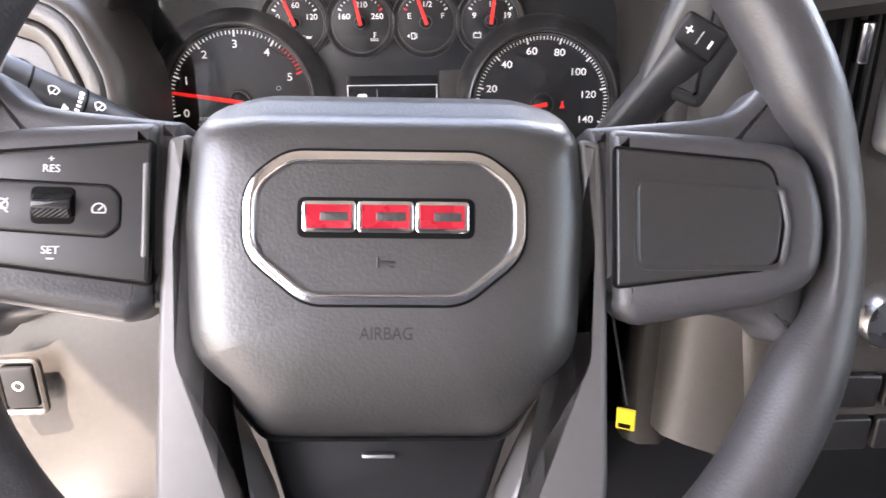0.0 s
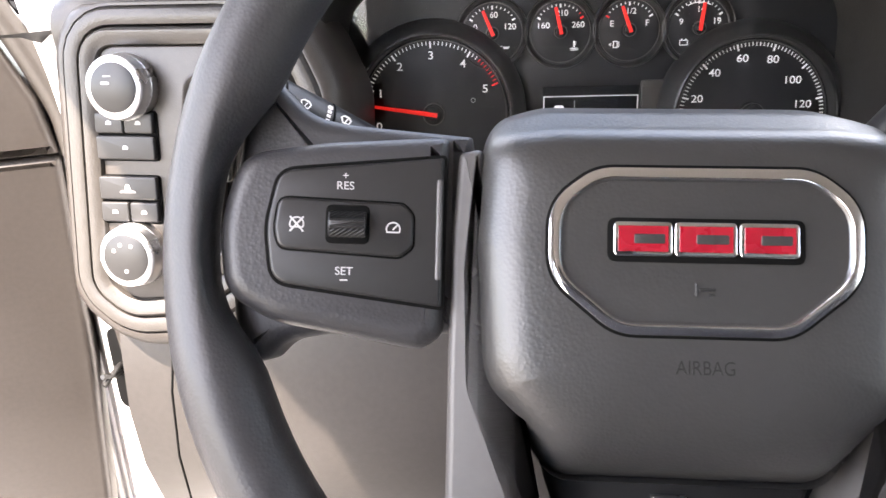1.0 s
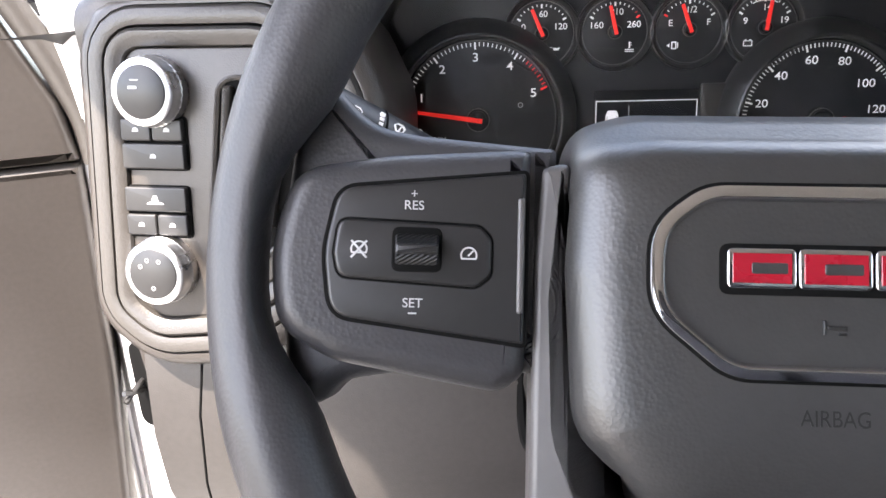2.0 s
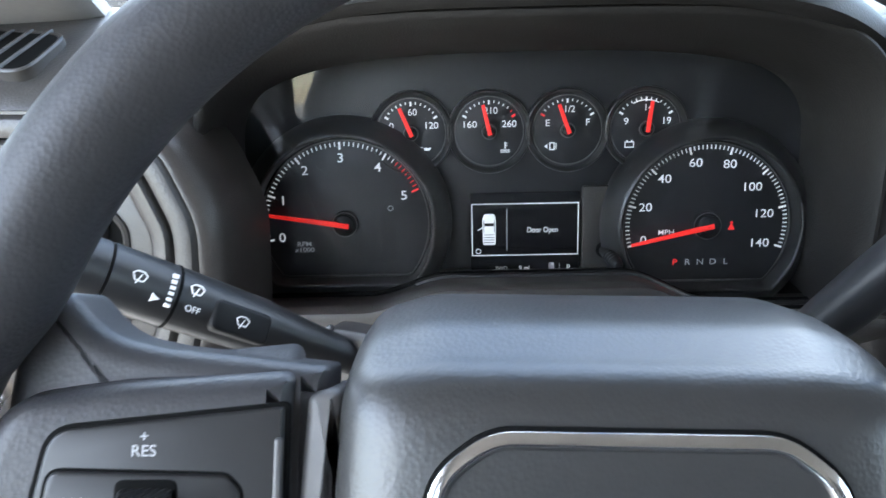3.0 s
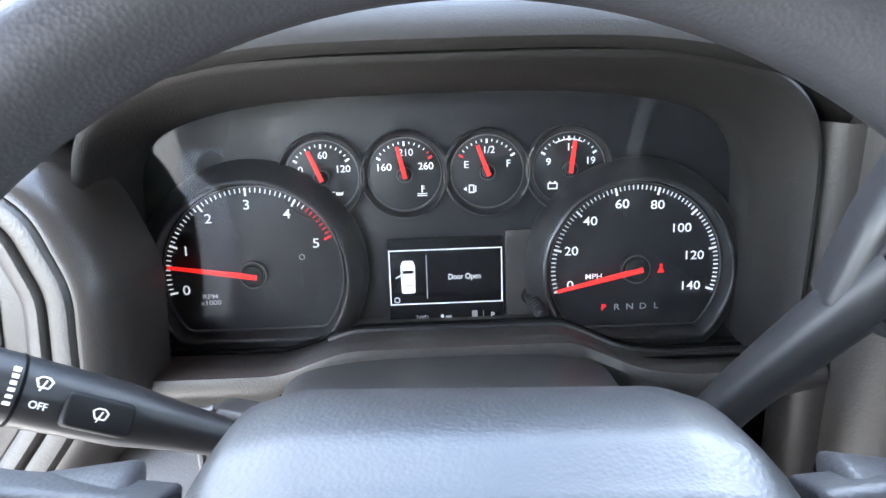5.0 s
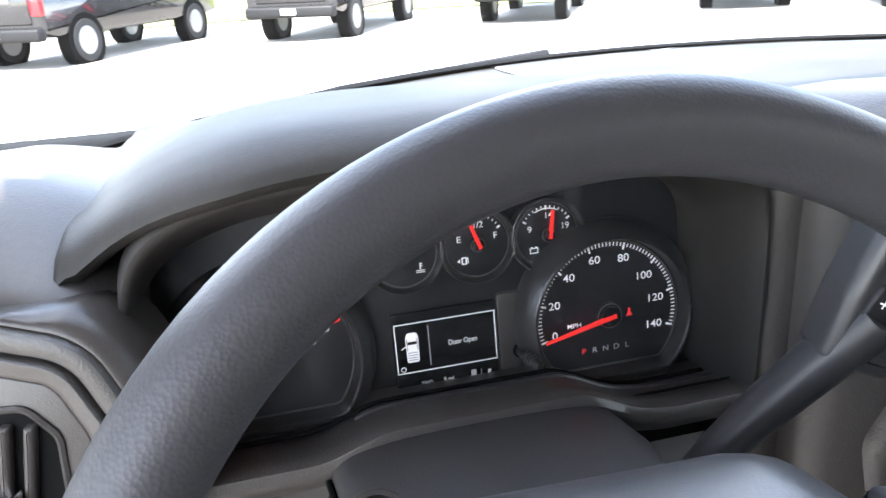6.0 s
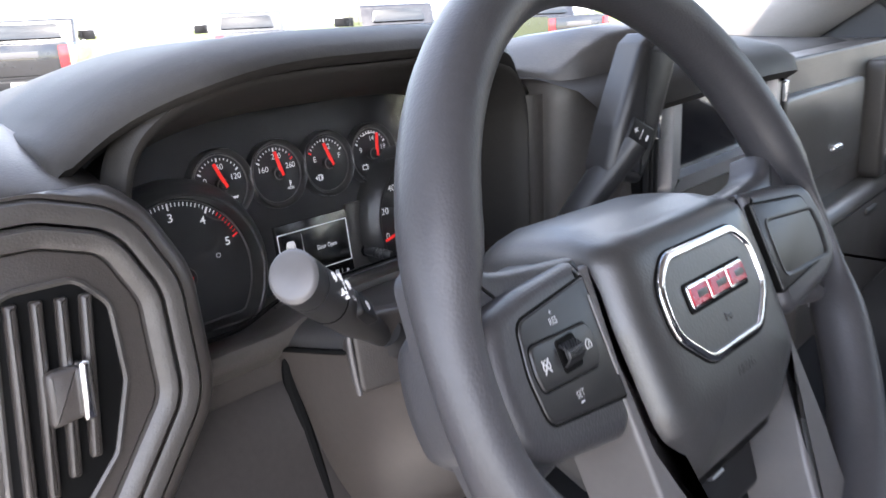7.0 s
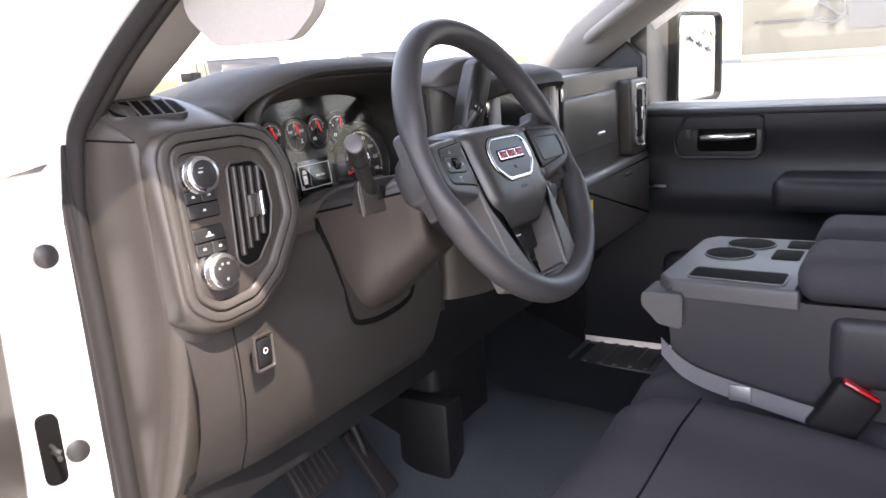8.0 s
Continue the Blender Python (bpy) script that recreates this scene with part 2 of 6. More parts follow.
def pipe(points, radii, n=14, flat=1.0):
    """A tube along points. flat: the ratio of its second radius."""
    pts = [Vector(p) for p in points]
    radii = radii if isinstance(radii, (list, tuple)) else [radii] * len(pts)
    rings, side = [], None
    for i, p in enumerate(pts):
        d = (pts[min(i + 1, len(pts) - 1)] - pts[max(i - 1, 0)]).normalized()
        side = (side - d * side.dot(d)) if side else d.cross(Vector((0, 0, 1)) if abs(d.z) < 0.9 else Vector((0, 1, 0)))
        side.normalize()
        up = d.cross(side)
        rings.append([p + side * radii[i] * math.cos(2 * math.pi * j / n) + up * radii[i] * flat * math.sin(2 * math.pi * j / n) for j in range(n)])
    return loft(rings)


def smooth_path(points, n=6):
    """Catmull-Rom through points."""
    p = [Vector(q) for q in points]
    p = [2 * p[0] - p[1]] + p + [2 * p[-1] - p[-2]]
    out = []
    for i in range(1, len(p) - 2):
        for j in range(n):
            t = j / n
            out.append(0.5 * ((2 * p[i]) + (p[i + 1] - p[i - 1]) * t + (2 * p[i - 1] - 5 * p[i] + 4 * p[i + 1] - p[i + 2]) * t * t + (3 * p[i] - p[i - 1] - 3 * p[i + 1] + p[i + 2]) * t ** 3))
    return out + [p[-2]]


def sheet(rows, thick=0.0):
    """A surface through rows of points, with a thickness along its normals if given."""
    geo = loft(rows, False)
    if not thick:
        return geo
    bm = bmesh.new()
    vs = [bm.verts.new(v) for v in geo[0]]
    for q in geo[1]:
        bm.faces.new([vs[i] for i in q])
    bmesh.ops.recalc_face_normals(bm, faces=bm.faces)
    bmesh.ops.solidify(bm, geom=list(bm.faces), thickness=thick)
    return bm


def words(body, size, mat, parent, x, y, z, name="lettering", align="CENTER", depth=0.0, wide=1.0, label=""):
    cu = bpy.data.curves.new(name, "FONT")
    cu.body, cu.size, cu.align_x, cu.align_y, cu.extrude = body, size, align, "CENTER", depth
    cu.offset = size * 0.004
    tmp = bpy.data.objects.new(name, cu)
    me = bpy.data.meshes.new_from_object(tmp)
    bpy.data.objects.remove(tmp)
    me.materials.clear()
    me.materials.append(mat)
    ob = new(name, me)
    ob.parent = parent
    ob.matrix_basis = Matrix.Translation((x, y, z)) @ Matrix.Diagonal((wide, 1, 1, 1))
    if label:
        ob["label"] = label
    return ob


def basis(x, y, z, o):
    return Matrix.Translation(o) @ Matrix((x, y, z)).transposed().to_4x4()


def facing(o, tilt, turn=0.0):
    """A frame at o: x to the right, y up along a face that leans back by tilt degrees, z out of the face to its viewer."""
    ti, tu = radians(tilt), radians(turn)
    n = Vector((math.sin(tu) * math.cos(ti), -math.cos(ti) * math.cos(tu), math.sin(ti)))
    x = Vector((math.cos(tu), math.sin(tu), 0))
    return basis(x, n.cross(x), n, o)


def mirrored(pts):
    return [Vector((-p.x, p.y)) for p in reversed(pts)]


# ---------------------------------------------------------------- steering wheel
def steering_wheel():
    w = thing("steering_wheel", facing((0.0015, 0.2848, 1.3807), 26.0) @ pose(0, 0, 0, 0, 0, -1.7), "dark grey grained steering wheel with chrome badge frame", "steering wheel")
    R, n = 0.1712, 120
    rings = []
    for i in range(n):
        a = 2 * math.pi * i / n
        up = Vector((math.cos(a), math.sin(a), 0))
        ring = []
        for j in range(20):
            b = 2 * math.pi * j / 20
            off = (math.degrees(a) + 90) % 180 - 90
            hollow = math.exp(-((off + 1) / 14) ** 4) if math.cos(b) < 0 else 0.0
            flat = 1 - 0.30 * math.exp(-((off + 1) / 14) ** 4)
            ring.append(up * (R + 0.0155 * math.cos(b) * (1 - 0.85 * hollow)) + Vector((0, 0, 0.0168 * flat * math.sin(b))))
        rings.append(ring)
    part("rim", loft(rings + rings[:1], True, False, False), RIM, w, "grained charcoal rim", m=pose(0, 0, 0, 0, 1.2, 0), angle=75)
    # airbag cover: a domed front that rolls over into a deep shell
    half = [(0, 0.0455), (0.052, 0.0430), (0.0745, 0.0390), (0.0770, 0.0), (0.0742, -0.049), (0.048, -0.0860), (0, -0.0865)]
    outline = rounded([(-x, y) for x, y in half[1:-1]] + [(x, y) for x, y in half[1:-1]][::-1], [0.06, 0.014, 0.05, 0.03, 0.014, 0.014, 0.03, 0.05, 0.014, 0.06], 8)
    def shrunk(k, z, lift=0.0):
        return [(p.x * k, (p.y + 0.018) * k - 0.018 + lift * max(0.0, p.y / 0.045) ** 2, z) for p in outline]
    rings = [shrunk(0.86, -0.082, 0.006), shrunk(0.95, -0.074, 0.0145), shrunk(0.985, -0.065, 0.0175), shrunk(1.0, -0.054, 0.0180), shrunk(1.0, -0.044, 0.0160), shrunk(1.0, -0.034, 0.0130), shrunk(0.998, -0.024, 0.0095), shrunk(0.994, -0.014, 0.0055)]
    for k, z in ((0.985, -0.003), (0.955, 0.0015), (0.91, 0.0050), (0.85, 0.0078), (0.75, 0.0092), (0.60, 0.0099), (0.40, 0.0100), (0.20, 0.0100)):
        rings.append(shrunk(k, z))
    for r in rings:
        for i, (x, y, z) in enumerate(r):
            if z > -0.010:
                roll = max(0.0, y - 0.027)
                dip = max(0.0, -0.052 - y)
                r[i] = (x, y, z - 18 * roll ** 2 - 0.35 * dip - 6 * dip ** 2)
    part("airbag_cover", loft(rings), HUB, w, "grained black airbag cover")
    # badge frame
    bo = rounded([(-0.0515, 0.0125), (-0.036, 0.0242), (0.036, 0.0242), (0.0515, 0.0125), (0.0515, -0.0135), (0.029, -0.0320), (-0.029, -0.0320), (-0.0515, -0.0135)], 0.019, 6)
    part("badge_groove", slab(inset(bo, -0.0009), 0.0, 0.0104, 0.0002), BLACK, w)
    fr = part("badge_frame", framed(bo, [(0.0, 0.0085), (0.0, 0.0110), (0.0003, 0.0115), (0.0030, 0.0123), (0.0036, 0.0122), (0.0046, 0.0110), (0.0047, 0.0085)]), CHROME, w, "bright chrome badge frame")
    part("badge_plate", slab(inset(bo, 0.0046), 0.008, 0.0106, 0.0001), HUB, w, flat=True)
    part("badge_recess", slab(rect(0.0004, -0.0003, 0.0645, 0.0148, 0.003), 0.0090, 0.0112, 0.0001), BLACK, w)
    # the maker's badge as three plain red blocks with bright rims
    for cx, wd in ((-0.0203, 0.0194), (0.0002, 0.0204), (0.0208, 0.0194)):
        o = rounded([(cx - wd / 2, -0.0058), (cx + wd / 2, -0.0058), (cx + wd / 2, 0.0058), (cx - wd / 2, 0.0058)], 0.0018, 4)
        b = part("badge_block", slab(o, 0.0100, 0.0125, 0.0006), CHROME, w, "red enamel block with chrome rim")
        part("enamel", slab(inset(o, 0.0015), 0.0120, 0.0131, 0.0001), ENAMEL, b)
        part("groove", slab(rect(cx + 0.002, 0, wd * 0.52, 0.0032, 0.0006), 0.0125, 0.01325, 0.0002), HUB, b)
    words("AIRBAG", 0.0066, SATIN, w, 0.0008, -0.0425, 0.0096, "airbag_lettering", depth=0.0006, wide=0.85)
    part("horn_mark", joined(slab(rect(0.001, -0.0165, 0.0055, 0.0012, 0.0004), 0.010, 0.0114, 0.0003), slab(rect(-0.0025, -0.0165, 0.0008, 0.0042, 0.0003), 0.010, 0.0114, 0.0003), slab(rect(0.0025, -0.0182, 0.0022, 0.0008, 0.0003), 0.010, 0.0114, 0.0003)), SATIN, w)
    part("hub_slot", slab(rect(-0.003, -0.0935, 0.013, 0.0016, 0.0007), -0.030, -0.0245, 0.0004), BRUSHED, w)
    # side spokes
    body = rounded([(-0.0855, 0.0350), (-0.130, 0.0315), (-0.1600, 0.0265), (-0.1672, 0.001), (-0.1640, -0.0235), (-0.1465, -0.0330), (-0.0945, -0.0420), (-0.0865, -0.0360)], [0.004, 0.05, 0.016, 0.08, 0.016, 0.03, 0.010, 0.008], 6)
    web = rounded([(-0.078, 0.038), (-0.122, 0.042), (-0.138, 0.045), (-0.150, 0.058), (-0.162, 0.052), (-0.168, 0.0), (-0.162, -0.046), (-0.152, -0.046), (-0.145, -0.038), (-0.122, -0.034), (-0.078, -0.034)], [0.002, 0.02, 0.025, 0.006, 0.01, 0.1, 0.01, 0.006, 0.02, 0.02, 0.002], 5)
    pad = rounded([(-0.0880, 0.0262), (-0.1455, 0.0200), (-0.1495, 0.0004), (-0.1470, -0.0190), (-0.0880, -0.0265)], [0.001, 0.008, 0.03, 0.008, 0.001], 6)
    for side in (0, 1):
        lean = Matrix.Translation((0, 0.002, 0)) @ Matrix.Translation(((1 if side else -1) * 0.118, 0, 0)) @ pose(0, 0, 0, 0, -7 if side else 7, 0) @ Matrix.Translation(((-1 if side else 1) * 0.118, 0, 0))
        b2, p2 = (mirrored(body), mirrored(pad)) if side else (body, pad)
        part("spoke_web", slab(mirrored(web) if side else web, -0.028, -0.0035, 0.007, 4), RIM, w, "grained web between spoke and rim")
        def raised(ring, lift):
            return [(x, y + lift * max(0.0, y / 0.04) ** 2, z) for x, y, z in ring]
        rings = [raised(at_z(inset(b2, d), z), up) for d, z, up in ((0.012, -0.052, 0.006), (0.005, -0.046, 0.0095), (0.0015, -0.038, 0.0100), (0.0, -0.028, 0.0085), (0.0, -0.019, 0.0060), (0.0, -0.010, 0.0025))]
        rings += [at_z(inset(b2, 0.0075 * (1 - math.cos(a))), -0.0025 + 0.0075 * math.sin(a)) for a in [math.pi / 12 * i for i in range(7)]]
        part("spoke", loft(rings), RIM, w, "grained side spoke", m=lean, angle=60)
        part("pad_gap", slab(inset(p2, -0.0011), -0.01, 0.0052, 0.0002), BLACK, w, m=lean)
        pp = part("switch_pad" if not side else "blank_pad", slab(p2, -0.01, 0.0060, 0.0012), SATIN, w, "satin black switch pad" if not side else "satin black blank pad", m=lean)
        if not side:
            rk = rounded([(-0.1452, 0.0105), (-0.1465, 0.0), (-0.1450, -0.0072), (-0.103, -0.0095), (-0.0985, -0.006), (-0.0985, 0.0055), (-0.102, 0.0092)], 0.004, 4)
            part("rocker_gap", slab(inset(rk, -0.0007), 0.004, 0.0061, 0.0002), BLACK, pp)
            part("rocker", slab(rk, 0.004, 0.0072, 0.0012), SATIN, pp)
            part("scroll_slot", slab(rect(-0.1213, 0.0015, 0.0152, 0.0136, 0.0025), 0.004, 0.0076, 0.0004), BLACK, pp)
            wheel = []
            for i in range(25):
                a = radians(-75 + 150 * i / 24)
                wheel.append([(-0.1213 + dx, 0.0015 + r2 * 0.62 * math.sin(a), 0.0015 + r2 * math.cos(a)) for dx, r2 in [(-0.0066, 0.0088)] + [(-0.0060 + 0.0010 * j, 0.0094 + 0.00045 * ((i + j) % 2)) for j in range(13)] + [(0.0066, 0.0088)]])
            part("scroll_wheel", loft(wheel, False), DARK, pp, "knurled black thumb wheel", flat=True)
            part("scroll_band", slab(rect(-0.1213, 0.0015, 0.0128, 0.0032, 0.0006), 0.0095, 0.0116, 0.0008), SATIN, pp)
            words("RES", 0.0040, DIM, pp, -0.1225, 0.0150, 0.0063)
            words("+", 0.0040, DIM, pp, -0.1225, 0.0185, 0.0063)
            words("SET", 0.0040, DIM, pp, -0.1222, -0.0148, 0.0063)
            part("set_bar", slab(rect(-0.1222, -0.0178, 0.0026, 0.0005), 0.0057, 0.0063, 0.0001), DIM, pp)
            for cx, cy, cross in ((-0.1388, 0.0012, 1), (-0.1055, 0.0002, 0)):
                ic = [framed([Vector((cx + 0.0026 * math.cos(radians(-30 + 12 * i)), cy + 0.0026 * math.sin(radians(-30 + 12 * i)))) for i in range(21)], [(0, 0.0071), (0, 0.0074), (0.0005, 0.0074), (0.0005, 0.0071)])]
                ic.append(slab([Vector((cx - 0.0004, cy)), Vector((cx, cy - 0.0004)), Vector((cx + 0.0016, cy + 0.0013)), Vector((cx + 0.0012, cy + 0.0016))], 0.0071, 0.0074, 0.0001))
                if cross:
                    ic.append(slab([Vector((cx - 0.0026, cy - 0.0024)), Vector((cx - 0.0021, cy - 0.0028)), Vector((cx + 0.0026, cy + 0.0024)), Vector((cx + 0.0021, cy + 0.0028))], 0.0071, 0.0075, 0.0001))
                    ic.append(slab([Vector((cx - 0.0026, cy + 0.0024)), Vector((cx + 0.0021, cy - 0.0028)), Vector((cx + 0.0026, cy - 0.0024)), Vector((cx - 0.0021, cy + 0.0028))], 0.0071, 0.0075, 0.0001))
                part("cruise_mark", joined(*ic), DIM, pp)
            part("pad_ridge", slab(rect(-0.0895, 0.0006, 0.0022, 0.0355, 0.001), 0.004, 0.0070, 0.0008), GREYTRIM, pp)
        else:
            part("recess_frame", framed(rounded([(0.0945, 0.016), (0.1500, 0.0115), (0.1525, -0.004), (0.1495, -0.0205), (0.0945, -0.0205)], 0.006, 5), [(0, 0.005), (0, 0.0068), (0.0010, 0.0068), (0.0022, 0.0060), (0.0022, 0.005)]), SATIN, pp)
        # lower spokes
        low = rounded([(-0.0735, 0.0330), (-0.0830, 0.0310), (-0.0850, 0.0), (-0.0852, -0.038), (-0.0850, -0.100), (-0.080, -0.146), (-0.036, -0.157), (-0.037, -0.142), (-0.046, -0.108), (-0.060, -0.079), (-0.0755, -0.054), (-0.0772, -0.010)], [0.003, 0.003, 0.05, 0.03, 0.05, 0.004, 0.004, 0.01, 0.03, 0.03, 0.02, 0.05], 5)
        part("lower_spoke", slab(mirrored(low) if side else low, -0.040, -0.0020, 0.0030, 4), GREYTRIM, w, "silver-grey spoke trim beside the airbag cover")
    part("lower_cover", slab(rounded([(-0.052, -0.080), (0.052, -0.080), (0.040, -0.116), (-0.040, -0.116)], 0.006), -0.050, -0.0285, 0.004), DARK, w)
    part("rim_plate", slab(rounded([(-0.046, -0.146), (0.046, -0.146), (0.040, -0.160), (0, -0.168), (-0.040, -0.160)], 0.004), -0.020, -0.004, 0.005), RIM, w)
    part("hub_shell", turned([(0.052, -0.030), (0.056, -0.060), (0.050, -0.085), (0.040, -0.112)], 48), DARK, w, m=Matrix.Translation((0, -0.022, 0)))
    return w


steering_wheel()


# ---------------------------------------------------------------- instrument cluster
def polar(cx, cy, r, deg):
    return Vector((cx + r * math.cos(radians(deg)), cy + r * math.sin(radians(deg))))


def tick(cx, cy, deg, r0, r1, w, z):
    d = Vector((math.cos(radians(deg)), math.sin(radians(deg))))
    s = Vector((-d.y, d.x)) * w / 2
    c = Vector((cx, cy))
    return slab([c + d * r0 - s, c + d * r1 - s, c + d * r1 + s, c + d * r0 + s], z - 0.0004, z, 0.00005, 1)


def gauge(c, name, label, cx, cy, r, ring_r, ticks, majors, red, needle_deg, needle_len, z=0.0, flat_bottom=None, hub=0.006):
    face = circle(cx, cy, ring_r, 56)
    if flat_bottom is not None:
        face = [Vector((p.x, max(p.y, cy + flat_bottom))) for p in face]
    g = part(name, slab(face, z - 0.003, z, 0.0003), FACE, c, label)
    if r > 0.03:
        k, h = 0.0130, 0.0125
        lathe = [(0, z - 0.006), (0.0004, z + 0.0005), (k * 0.35, z + h * 0.50), (k * 0.68, z + h * 0.90), (k * 0.80, z + h), (k * 0.87, z + h * 0.98), (k * 0.92, z + h * 0.86), (k * 0.985, z + 0.001), (k, z - 0.002)]
        part("ring", framed(inset(face, -k), lathe), SATIN, g, "satin black gauge ring", angle=60)
    else:
        k, h = 0.0036, 0.0042
        part("ring", framed(inset(face, -k * 0.85), [(0, z - 0.004), (0.0, z + h * 0.6), (k * 0.10, z + h * 0.9), (k * 0.28, z + h), (k * 0.45, z + h * 0.9), (k * 0.92, z + 0.001), (k, z - 0.002)]), SATIN, g, "satin black gauge ring")
    part("ring_line", framed(inset(face, 0.0010), [(0, z - 0.001), (0, z + 0.0012), (0.0006, z + 0.0012), (0.0006, z - 0.001)]), GREYTRIM, g)
    small, reds = [], []
    for i, deg in enumerate(ticks):
        big = i in majors
        geo = tick(cx, cy, deg, r - (0.0046 if big else 0.0026) * r / 0.05 * (1.0 if r > 0.03 else 1.5), r, (0.00115 if big else 0.0006), z + 0.0004)
        (reds if i in red else small).append(geo)
    part("tick_marks", joined(*small), MARK, g, "white tick marks")
    if reds:
        part("red_zone", joined(*reds), REDMARK, g, "red tick marks")
    d = Vector((math.cos(radians(needle_deg)), math.sin(radians(needle_deg))))
    s = Vector((-d.y, d.x))
    o = Vector((cx, cy))
    w0, w1 = (0.0017, 0.0009) if r > 0.03 else (0.0013, 0.0010)
    part("needle", slab([o - d * hub * 0.5 - s * w0, o + d * needle_len - s * w1, o + d * needle_len + s * w1, o - d * hub * 0.5 + s * w0], z + 0.0062, z + 0.0078, 0.0004, 2), NEEDLE, g, "red needle")
    part("pivot", turned([(hub * 1.35, 0), (hub * 1.35, 0.003), (hub * 1.15, 0.004), (hub, 0.0035), (hub, 0.0065), (hub * 0.7, 0.0075), (0.0003, 0.0078)], 28), DARK, g, m=Matrix.Translation((cx, cy, z)))
    part("pivot_glint", framed(circle(cx, cy, hub * 1.3, 30), [(0, z + 0.003), (0, z + 0.0041), (0.0006, z + 0.0041), (0.0006, z + 0.003)]), GREYTRIM, g)
    return g


def instrument_cluster():
    O = (0.0, 0.586, 1.360)
    c = thing("instrument_cluster", facing(O, 7), "black instrument cluster with white lit dials and small display", "instrument cluster")
    # backing plate
    back = rounded([(-0.185, -0.052), (-0.028, -0.052), (-0.018, -0.036), (0.050, -0.036), (0.064, -0.060), (0.196, -0.060), (0.200, 0.03), (0.178, 0.120), (-0.168, 0.120), (-0.190, 0.03)], 0.012, 4)
    part("face_plate", slab(back, -0.012, -0.0028, 0.002), FACE, c, "satin black face plate")
    # tachometer
    tx, ty = -0.110, 0.001
    n = 50
    t = gauge(c, "tachometer", "tachometer with red zone", tx, ty, 0.0500, 0.0525, [192 - 167.5 * i / n for i in range(n + 1)], set(range(0, n + 1, 10)), set(range(43, 51)), 171.3, 0.0475, flat_bottom=-0.034, z=0.004)
    for v, ch in enumerate("012345"):
        p = polar(tx, ty, 0.0402, 192 - 33.5 * v)
        words(ch, 0.0078, MARK, t, p.x, p.y, 0.0046, "numeral", wide=1.15)
    words("RPM", 0.0040, DIM, t, tx - 0.026, ty - 0.0125, 0.0046, wide=1.2)
    words("x1000", 0.0040, DIM, t, tx - 0.026, ty - 0.0162, 0.0046, wide=1.2)
    part("cruise_lamp", framed(circle(tx + 0.028, ty + 0.009, 0.0017, 14), [(0, 0.0040), (0, 0.0045), (0.0004, 0.0045), (0.0004, 0.0040)]), DIM, t)
    # speedometer
    sx, sy = 0.110, -0.004
    n = 70
    s = gauge(c, "speedometer", "speedometer reading zero", sx, sy, 0.0488, 0.0515, [195.5 - 213 * i / n for i in range(n + 1)], set(range(0, n + 1, 10)), set(), 193, 0.0475, flat_bottom=-0.036, z=0.004, hub=0.0065)
    for v in range(0, 141, 20):
        p = polar(sx, sy, 0.0388 if v < 100 else 0.0348, 193.5 - 1.525 * v)
        words(str(v), 0.0072, MARK, s, p.x, p.y, 0.0046, "numeral", wide=1.15)
    words("MPH", 0.0044, MARK, s, sx - 0.0240, sy - 0.0042, 0.0046, wide=1.15)
    for i, ch in enumerate("PRNDL"):
        words(ch, 0.0052, REDMARK if ch == "P" else DIM, s, sx - 0.0180 + 0.00775 * i, sy - 0.0232, 0.0046, "gear_letter", wide=1.15)
    part("belt_lamp", joined(slab(circle(sx + 0.0155, sy + 0.0012, 0.0009, 10), 0.0040, 0.0045, 0.0001), slab([Vector((sx + 0.0135, sy - 0.0032)), Vector((sx + 0.0175, sy - 0.0032)), Vector((sx + 0.0160, sy + 0.0002)), Vector((sx + 0.0150, sy + 0.0002))], 0.0040, 0.0045, 0.0001)), REDMARK, s)
    # four small gauges
    gy = 0.0550
    spec = [
        (-0.0680, "oil_gauge", "oil pressure gauge", 113, ("0", "60", "120"), set()),
        (-0.0213, "temperature_gauge", "water temperature gauge", 103, ("160", "210", "260"), {11, 12}),
        (0.0254, "fuel_gauge", "fuel gauge near a quarter", 110, ("E", "1/2", "F"), {0}),
        (0.0720, "voltmeter", "battery voltage gauge", 82, ("9", "14", "19"), set()),
    ]
    for gx, nm, lb, deg, txt, red in spec:
        g = gauge(c, nm, lb, gx, gy, 0.0185, 0.0220, [148 - 116 * i / 12 for i in range(13)], {0, 6, 12}, red, deg, 0.0165, z=0.0004, hub=0.0035)
        words(txt[0], 0.0056, MARK, g, gx - 0.0118, gy + 0.0042, 0.0016, "numeral", wide=1.1)
        words(txt[1], 0.0056, MARK, g, gx + 0.001, gy + 0.0122, 0.0016, "numeral", wide=1.0)
        words(txt[2], 0.0056, MARK, g, gx + 0.0120, gy + 0.0042, 0.0016, "numeral", wide=1.05)
        sgn = -1 if nm in ("fuel_gauge", "voltmeter") else 1
        ix, iy = gx + 0.0095 * sgn, gy - 0.0095
        if nm == "oil_gauge":
            sym = joined(slab(rounded([Vector((ix - 0.0024, iy + 0.0006)), Vector((ix - 0.0018, iy - 0.0011)), Vector((ix + 0.0014, iy - 0.0011)), Vector((ix + 0.0024, iy + 0.0008)), Vector((ix + 0.0008, iy + 0.0004))], 0.0002), 0.0012, 0.0016, 0.0001), slab(rect(ix - 0.0034, iy + 0.0008, 0.0014, 0.0005), 0.0012, 0.0016, 0.0001))
        elif nm == "temperature_gauge":
